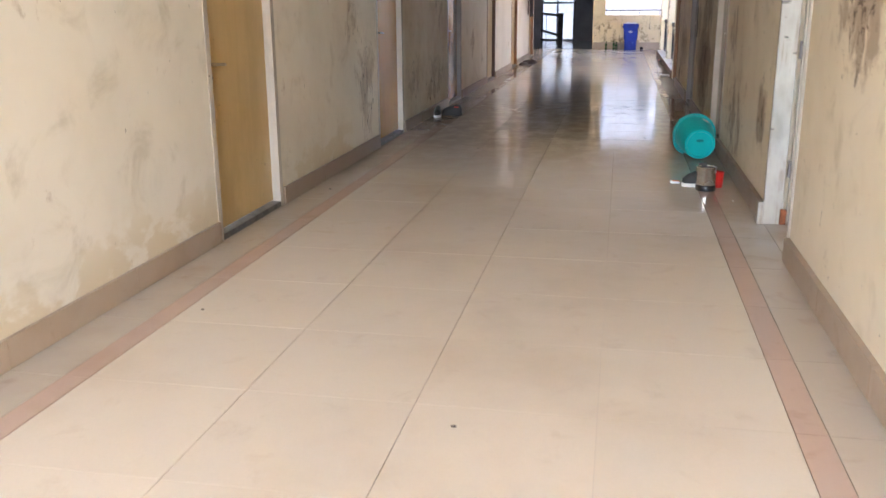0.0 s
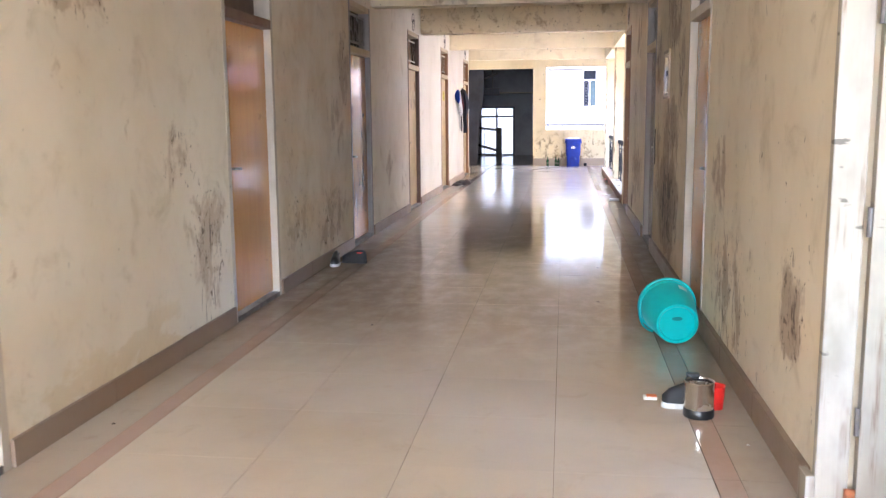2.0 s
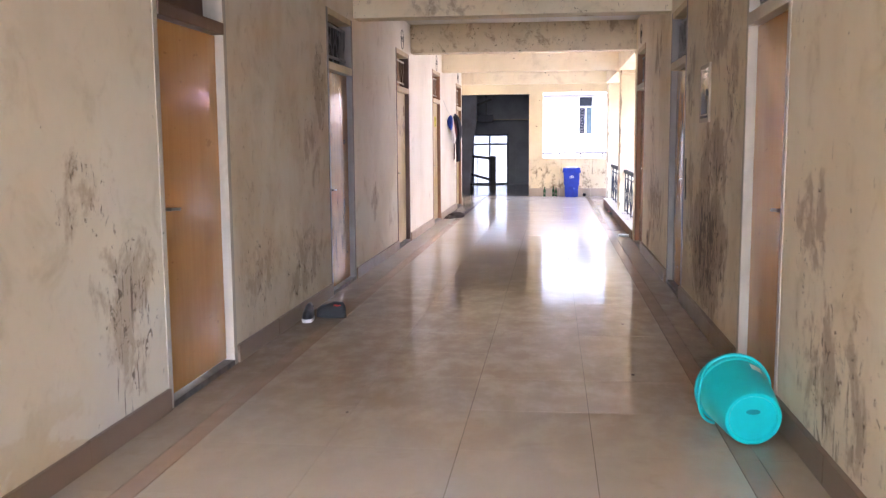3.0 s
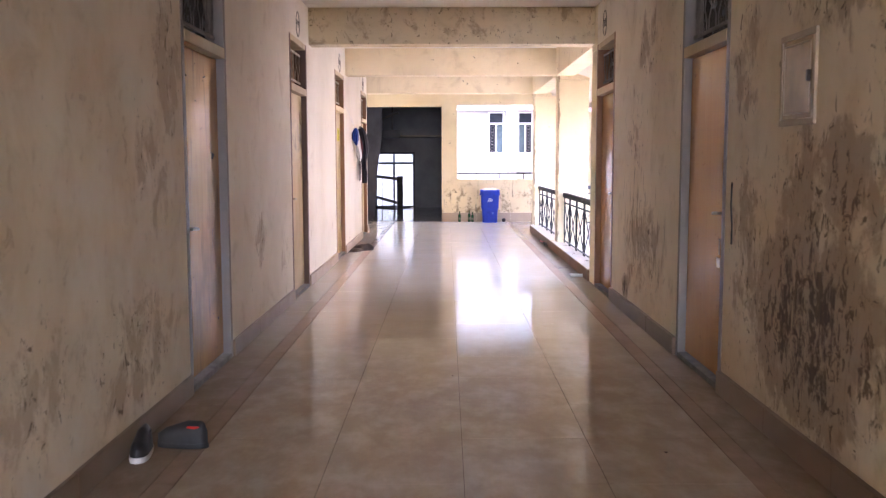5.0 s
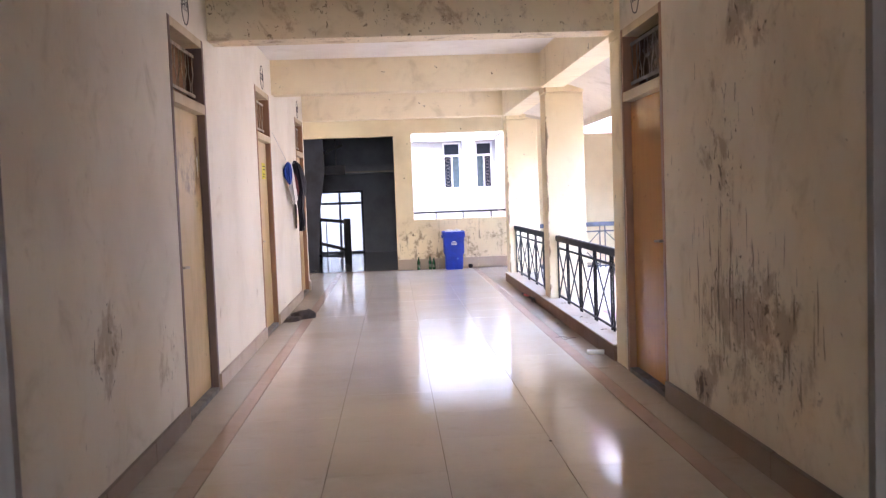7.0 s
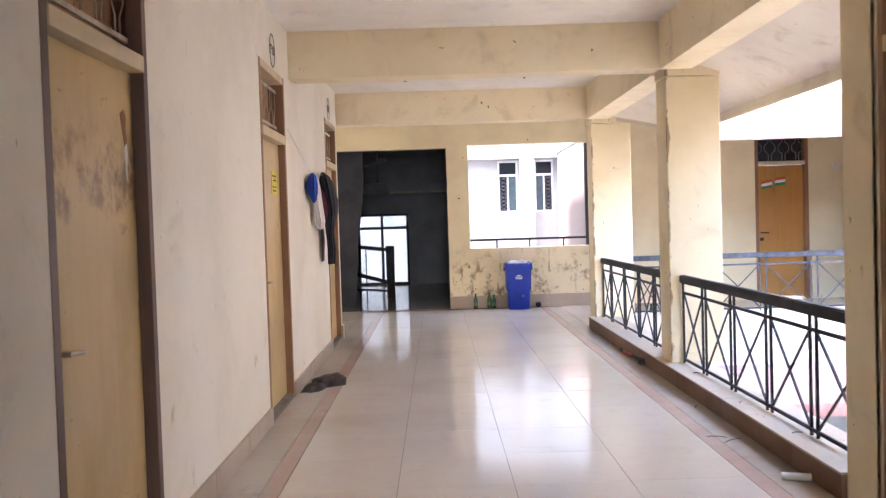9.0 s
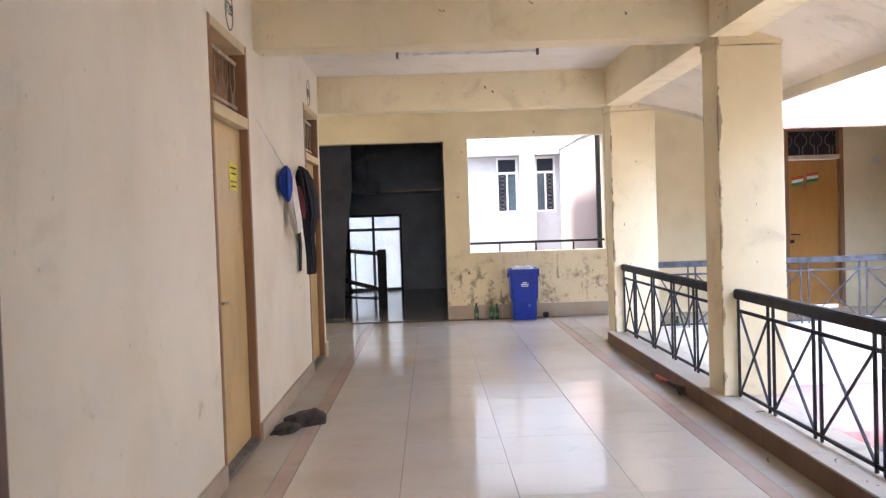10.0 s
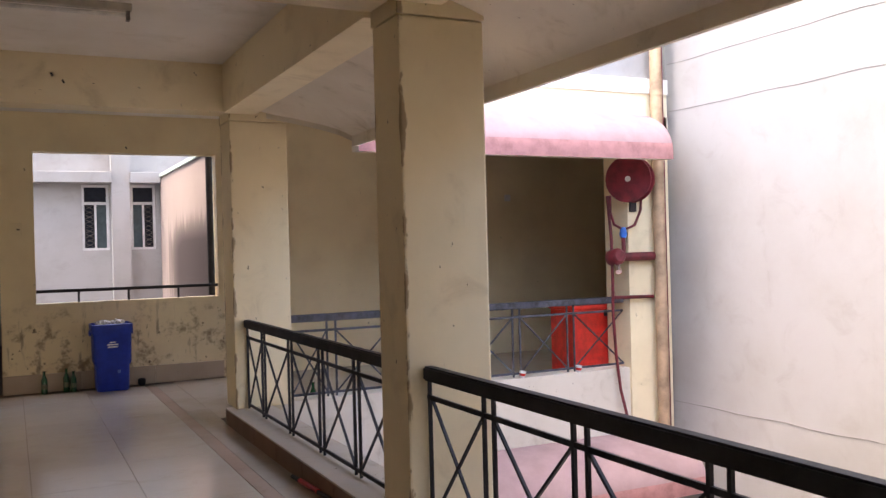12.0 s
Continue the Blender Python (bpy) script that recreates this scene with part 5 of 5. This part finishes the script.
# ---- bucket, kettle, shoes on the floor ----
axis_a, axis_b = Vector((2.932, 8.66, 0.136)), Vector((2.905, 9.02, 0.178))
az = (axis_b - axis_a).normalized()
ax = (Vector((-1, 0, 0)) + az * az.x).normalized()
ay = az.cross(ax)
q = Matrix((ax, ay, az)).transposed().to_4x4()
t = thing("bucket", (2.92, 8.84, 0.0), "turquoise plastic bucket lying on its side", "bucket")
loc = Matrix.Translation(axis_a - Vector((2.92, 8.84, 0.0))) @ q
L = (axis_b - axis_a).length
bm = lathe(bmesh.new(), [(0, 0.012), (0.105, 0.012), (0.112, 0.0), (0.126, 0.0), (0.132, 0.012), (0.136, 0.05), (0.140, 0.06), (0.170, L - 0.05), (0.176, L - 0.045), (0.178, L - 0.004), (0.172, L), (0.166, L - 0.006), (0.162, L - 0.05), (0.128, 0.025), (0, 0.022)], 48, loc)
part("body", bm, m_bucket, t, smooth=35)
bm = lathe(bmesh.new(), [(0.172, L - 0.02), (0.187, L - 0.018), (0.188, L - 0.004), (0.176, L + 0.002)], 48, loc)
part("rim", bm, m_bucket, t, smooth=35)
bm = bmesh.new()
tube(bm, [loc @ Vector((0.192 * math.cos(a), 0.192 * math.sin(a), L - 0.03 - 0.09 * math.sin(math.pi * i / 16))) for i, a in ((i, radians(-62 + 110 * i / 16)) for i in range(17))], 0.008, 8)
part("handle", bm, m_bucket, t, smooth=50)
bm = bmesh.new()
nv = []
for k, z in ((0, L - 0.13), (0, L - 0.075)):
    for j in range(5):
        a = radians(108 + j * 5.0)
        rr = 0.1405 + (0.030) * (z - 0.06) / (L - 0.11) + 0.0012
        nv.append(bm.verts.new(loc @ Vector((rr * math.cos(a), rr * math.sin(a), z))))
for j in range(4):
    bm.faces.new((nv[j], nv[j + 1], nv[5 + j + 1], nv[5 + j]))
part("sticker", bm, m_paper, t, "white printed sticker")
part("stamp", lathe(bmesh.new(), [(0, 0.0105), (0.03, 0.0105)], 16, loc @ Matrix.Translation((0.0, 0.03, 0)) @ Matrix.Diagonal((1.1, 0.45, 1, 1))),
     plain("dark_turquoise", (0.003, 0.22, 0.24), 0.4), t, "moulded mark on the base")

t = thing("electric_kettle", (2.876, 7.37, 0.0), "lidless steel electric kettle on a black base", "kettle")
R = 0.068
part("base", lathe(bmesh.new(), [(0, 0), (R + 0.002, 0), (R + 0.005, 0.006), (R + 0.003, 0.036), (R, 0.042), (0, 0.042)], 36), m_black_plastic, t, smooth=35)
part("body", lathe(bmesh.new(), [(R - 0.001, 0.0425), (R + 0.001, 0.05), (R, 0.165), (R + 0.003, 0.17), (R - 0.002, 0.172), (R - 0.005, 0.165), (R - 0.005, 0.05), (0, 0.048)], 40), m_steel, t, "brushed steel body", 35)
part("rim_ring", lathe(bmesh.new(), [(R - 0.0045, 0.152), (R - 0.012, 0.155), (R - 0.012, 0.164), (R - 0.0045, 0.1645)], 36), m_black_plastic, t, smooth=35)
part("handle", tube(bmesh.new(), [(-0.02, R - 0.002, 0.16), (-0.03, R + 0.035, 0.168), (-0.03, R + 0.05, 0.14), (-0.03, R + 0.045, 0.08), (-0.02, R + 0.0, 0.06)], 0.012, 10), m_black_plastic, t, smooth=50)
part("lid_hinge", bx(bmesh.new(), -0.05, 0.01, R - 0.012, R + 0.03, 0.162, 0.186, 0.006), m_black_plastic, t)


def shoe(name, x, y, rz, length, upper, sole, label, group, trim=None):
    """A low shoe: sole, rounded upper, tongue and laces."""
    t = thing(name, (x, y, 0), label, "shoe", group)
    rot = pose(0, 0, 0, 0, 0, rz)
    n = 18

    def half(u):
        return 0.042 * (1 - abs(2 * u - 1) ** 3.5) ** 0.5 * (0.86 + 0.22 * u) + 0.002
    bm = bmesh.new()
    rings = []
    for z, f in ((0.0, 0.96), (0.012, 1.04), (0.026, 1.0)):
        rings.append([bm.verts.new(rot @ Vector((s * half(i / n) * f, (i / n - 0.5) * length, z))) for s, idx in ((1, range(n + 1)), (-1, range(n, -1, -1))) for i in idx])
    for a, b in zip(rings, rings[1:]):
        for j in range(len(a)):
            bm.faces.new((a[j], a[(j + 1) % len(a)], b[(j + 1) % len(a)], b[j]))
    bm.faces.new(rings[0][::-1])
    bm.faces.new(rings[-1])
    part("sole", bm, sole, t, smooth=50)
    bm = bmesh.new()
    rings = []
    for i in range(n + 1):
        u = i / n
        hgt = 0.030 + (0.075 if u < 0.38 else 0.075 * max(0.25, 1 - (u - 0.38) * 1.15)) * min(1, u * 9 + 0.35) * min(1, (1 - u) * 5 + 0.25)
        w2 = half(u) * 0.97
        rings.append([bm.verts.new(rot @ Vector((w2 * math.cos(a), (u - 0.5) * length * 0.97, 0.0255 + hgt * math.sin(a) ** 0.8))) for a in (math.pi * j / 10 for j in range(11))])
    for a, b in zip(rings, rings[1:]):
        for j in range(10):
            bm.faces.new((a[j], a[j + 1], b[j + 1], b[j]))
    bm.faces.new(rings[0])
    bm.faces.new(rings[-1][::-1])
    up = part("upper", bm, upper, t, smooth=60)
    part("collar", tube(bmesh.new(), [rot @ Vector((0.026 * math.cos(a), -0.22 * length + 0.17 * length * math.sin(a), 0.102)) for a in (2 * math.pi * j / 16 for j in range(17))], 0.007, 6, False), trim or m_rubber, up)
    for k in range(3):
        y2 = (0.02 + k * 0.07) * length
        z2 = 0.106 - k * 0.012
        part("lace", tube(bmesh.new(), [rot @ Vector((-0.025, y2, z2 - 0.012)), rot @ Vector((0, y2 + 0.004, z2)), rot @ Vector((0.025, y2, z2 - 0.012))], 0.003, 5), trim or m_paper, up)
    return t


shoe("sneaker", 2.825, 7.50, 96, 0.22, m_rubber, m_paper, "black sneaker with a white sole beside the kettle", "shoes by the wall")
t = thing("matchbox", (2.675, 7.60, 0.0), "small orange and white carton on the floor", "carton")
part("carton", bx(bmesh.new(), -0.035, 0.03, -0.02, 0.02, 0.0, 0.016, 0.002), m_paper, t)
part("print_band", boxes((-0.02, 0.031, -0.021, 0.021, 0.0165, 0.018)), m_orange, t)
t = thing("red_mug", (2.972, 7.49, 0.0), "red plastic mug behind the kettle", "mug")
part("cup", lathe(bmesh.new(), [(0, 0), (0.036, 0), (0.044, 0.11), (0.046, 0.115), (0.04, 0.112), (0.033, 0.008), (0, 0.008)], 26), m_red_plastic, t, smooth=40)
part("handle", tube(bmesh.new(), [(0.0, 0.04, 0.09), (0.0, 0.068, 0.085), (0.0, 0.07, 0.045), (0.0, 0.037, 0.03)], 0.006, 8), m_red_plastic, t, smooth=50)


shoe("slip_on_shoe", 0.085, 11.36, 186, 0.24, m_black_plastic, m_alu, "black slip-on shoe with a pale sole edge", "shoes by the skirting", m_rubber)
shoe("slip_on_shoe", 0.235, 11.50, 82, 0.26, m_rubber, m_rubber, "black slip-on shoe with red trim beside the skirting", "shoes by the skirting", m_red_plastic)


def rag(name, x, y, sx, sy, sz, rz, label, mat, seed):
    t = thing(name, (x, y, 0), label, "cloth", "")
    bm = bmesh.new()
    bmesh.ops.create_icosphere(bm, subdivisions=4, radius=1)
    rot = pose(0, 0, 0, 0, 0, rz)
    for v in bm.verts:
        c = v.co.copy()
        k = 1 + 0.28 * noise.noise(c * 1.6 + Vector((seed, 0, 0))) + 0.12 * noise.noise(c * 5 + Vector((0, seed, 0)))
        c = Vector((math.copysign(abs(c.x) ** 0.7, c.x) * sx * k, math.copysign(abs(c.y) ** 0.7, c.y) * sy * k, (c.z if c.z > 0 else c.z * 0.0) * sz * k))
        v.co = rot @ c
    part("folds", bm, mat, t, smooth=60)
    return t


rag("folded_rag", 0.13, 20.78, 0.07, 0.15, 0.055, -20, "dark brown rag heaped by the door", m_rag, 2.0)
rag("folded_mat", 0.24, 20.95, 0.075, 0.17, 0.10, -50, "dark folded doormat beside the door", m_rag, 5.0)

t = thing("hand_broom", (3.09, 22.35, 0.0), "hand broom with a red and black handle by the kerb", "broom")
part("handle", tube(bmesh.new(), [(0.0, 0.05, 0.02), (0.015, -0.35, 0.025), (0.03, -0.62, 0.03)], 0.013, 8), m_rubber, t, smooth=50)
part("grip", tube(bmesh.new(), [(0.005, -0.10, 0.024), (0.02, -0.42, 0.029)], 0.0155, 8), m_red_plastic, t, "red sleeve", 50)
bm = bmesh.new()
rnd = random.Random(9)
for i in range(70):
    a, b2 = rnd.uniform(-0.06, 0.05), rnd.uniform(0.006, 0.075)
    tube(bm, [(0.03, -0.60, 0.03), (0.03 + a * 0.5, -0.75, 0.02 + b2 * 0.5), (0.03 + a, -0.88 - rnd.uniform(0, 0.06), b2)], 0.003, 4)
part("bristles", bm, m_rubber, t)
t = thing("paper_roll", (3.05, 17.78, 0.0), "small rolled white paper on the floor", "litter")
part("roll", tube(bmesh.new(), [(-0.07, 0.02, 0.02), (0.07, -0.02, 0.02)], 0.02, 12), m_paper, t, smooth=40)
for i, (x, y) in enumerate(((0.43, 4.27), (1.75, 3.345), (0.16, 6.95), (2.55, 11.4), (3.03, 7.0), (1.55, 12.9), (0.95, 9.0), (2.2, 15.2), (2.5, 9.9))):
    t = thing("floor_crumb", (x, y, 0.0), "tiny dark crumb of dirt on the floor", "crumb", "crumbs on the floor")
    bm = bmesh.new()
    bmesh.ops.create_icosphere(bm, subdivisions=1, radius=0.007)
    for v in bm.verts:
        v.co.z = max(0, v.co.z * 0.5 + 0.003)
        v.co.x *= 1.4 + 0.4 * math.sin(i)
    part("crumb", bm, m_rag if i != 4 else m_paper, t)

for i, (x, y, rz, ln) in enumerate(((3.00, 18.62, 35, 0.16), (2.93, 18.72, -20, 0.12), (3.06, 19.6, 70, 0.09), (3.23, 18.2, 15, 0.07), (3.2, 19.05, 60, 0.08), (3.24, 20.2, 10, 0.06))):
    t = thing("dry_twig", (x, y, 0.0 if x < 3.1 else 0.14), "thin dry twig lying by the kerb", "twig", "twigs by the kerb")
    m = pose(0, 0, 0, 0, 0, rz)
    part("stem", tube(bmesh.new(), [m @ Vector((-ln / 2, 0, 0.004)), m @ Vector((0, 0.012, 0.006)), m @ Vector((ln / 2, 0, 0.004))], 0.0024, 6), m_rag, t)

# ---- skirtings, tile by tile ----
def piece_mesh(name, lx, ly, lz, mat):
    bm = bmesh.new()
    bx(bm, -lx / 2, lx / 2, -ly / 2, ly / 2, -lz, 0)
    return mesh_of(name, bm, mat)


rnd = random.Random(12)
PITCH = 0.625
Y0 = 7.87 - 19 * PITCH
skirt = thing("baseboard", (0, 0, 0), "beige stone skirting along the walls", "skirting", "", "structure")


def skirt_run(x, d, a, b, h=0.135, th=0.02):
    """Skirting along y between a and b on the wall at x."""
    n = max(1, round((b - a) / 0.9))
    for i in range(n):
        y0, y1 = a + (b - a) * i / n + 0.0015, a + (b - a) * (i + 1) / n - 0.0015
        bm = bmesh.new()
        x0, x1 = sorted((x, x + d * (th + rnd.uniform(-0.001, 0.001))))
        bx(bm, x0, x1, y0, y1, 0.002, h + rnd.uniform(-0.002, 0.002), 0.002)
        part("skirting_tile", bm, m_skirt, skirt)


y = NEAR
for a, b in (*WEST_DOORS, (24.30, None)):
    if a - y > 0.1:
        skirt_run(0.0, 1, y, a - 0.002, 0.12)
    y = (b or a) + 0.002
y = NEAR
for a, b in (*EAST_DOORS, (17.08, None)):
    if a - y > 0.1:
        skirt_run(W, -1, y + (0.055 if abs(y - 6.402) < 0.01 else 0), a - 0.002, 0.13, 0.03)
    y = (b or a) + 0.002
for i in range(3):
    x0 = 1.40 + i * (W + 0.6 - 1.40) / 3
    part("skirting_tile", bx(bmesh.new(), x0 + 0.002, x0 + (W + 0.6 - 1.40) / 3 - 0.002, FAR - 0.02, FAR, 0.002, 0.20, 0.003), m_skirt, skirt)
part("skirting_tile", bx(bmesh.new(), 0.002, 0.022, 24.17, 24.32, 0.002, 0.16, 0.003), m_skirt, skirt)

# ---- floor tiles ----
XS = (0.352, 0.970, 1.588, 2.206, 2.824)
floor_tiles = thing("floor", (0, 0, 0), "polished beige floor tiles with pinkish border strips", "floor", "", "structure")
me_main = piece_mesh("floor_tile", 0.618 - 0.0028, PITCH - 0.002, 0.012, m_tile)
me_strip = piece_mesh("strip_tile", 0.105 - 0.005, PITCH - 0.002, 0.012, m_strip)
me_bl = piece_mesh("border_tile", 0.242, PITCH - 0.003, 0.012, m_border)
me_br = piece_mesh("border_tile", 0.208, PITCH - 0.003, 0.012, m_border)


def lay(name, me, x, y, tilt):
    o = new(name, me)
    o.parent = floor_tiles
    o.matrix_local = pose(x, y, rnd.uniform(-0.0006, 0.0), rnd.uniform(-tilt, tilt), rnd.uniform(-tilt, tilt), 0)


rows = int((FAR - NEAR) / PITCH) + 1
for r in range(rows):
    y = Y0 + (r + 0.5) * PITCH
    if y + PITCH / 2 > FAR + 0.1 or y - PITCH / 2 < NEAR - 0.3:
        continue
    for i in range(4):
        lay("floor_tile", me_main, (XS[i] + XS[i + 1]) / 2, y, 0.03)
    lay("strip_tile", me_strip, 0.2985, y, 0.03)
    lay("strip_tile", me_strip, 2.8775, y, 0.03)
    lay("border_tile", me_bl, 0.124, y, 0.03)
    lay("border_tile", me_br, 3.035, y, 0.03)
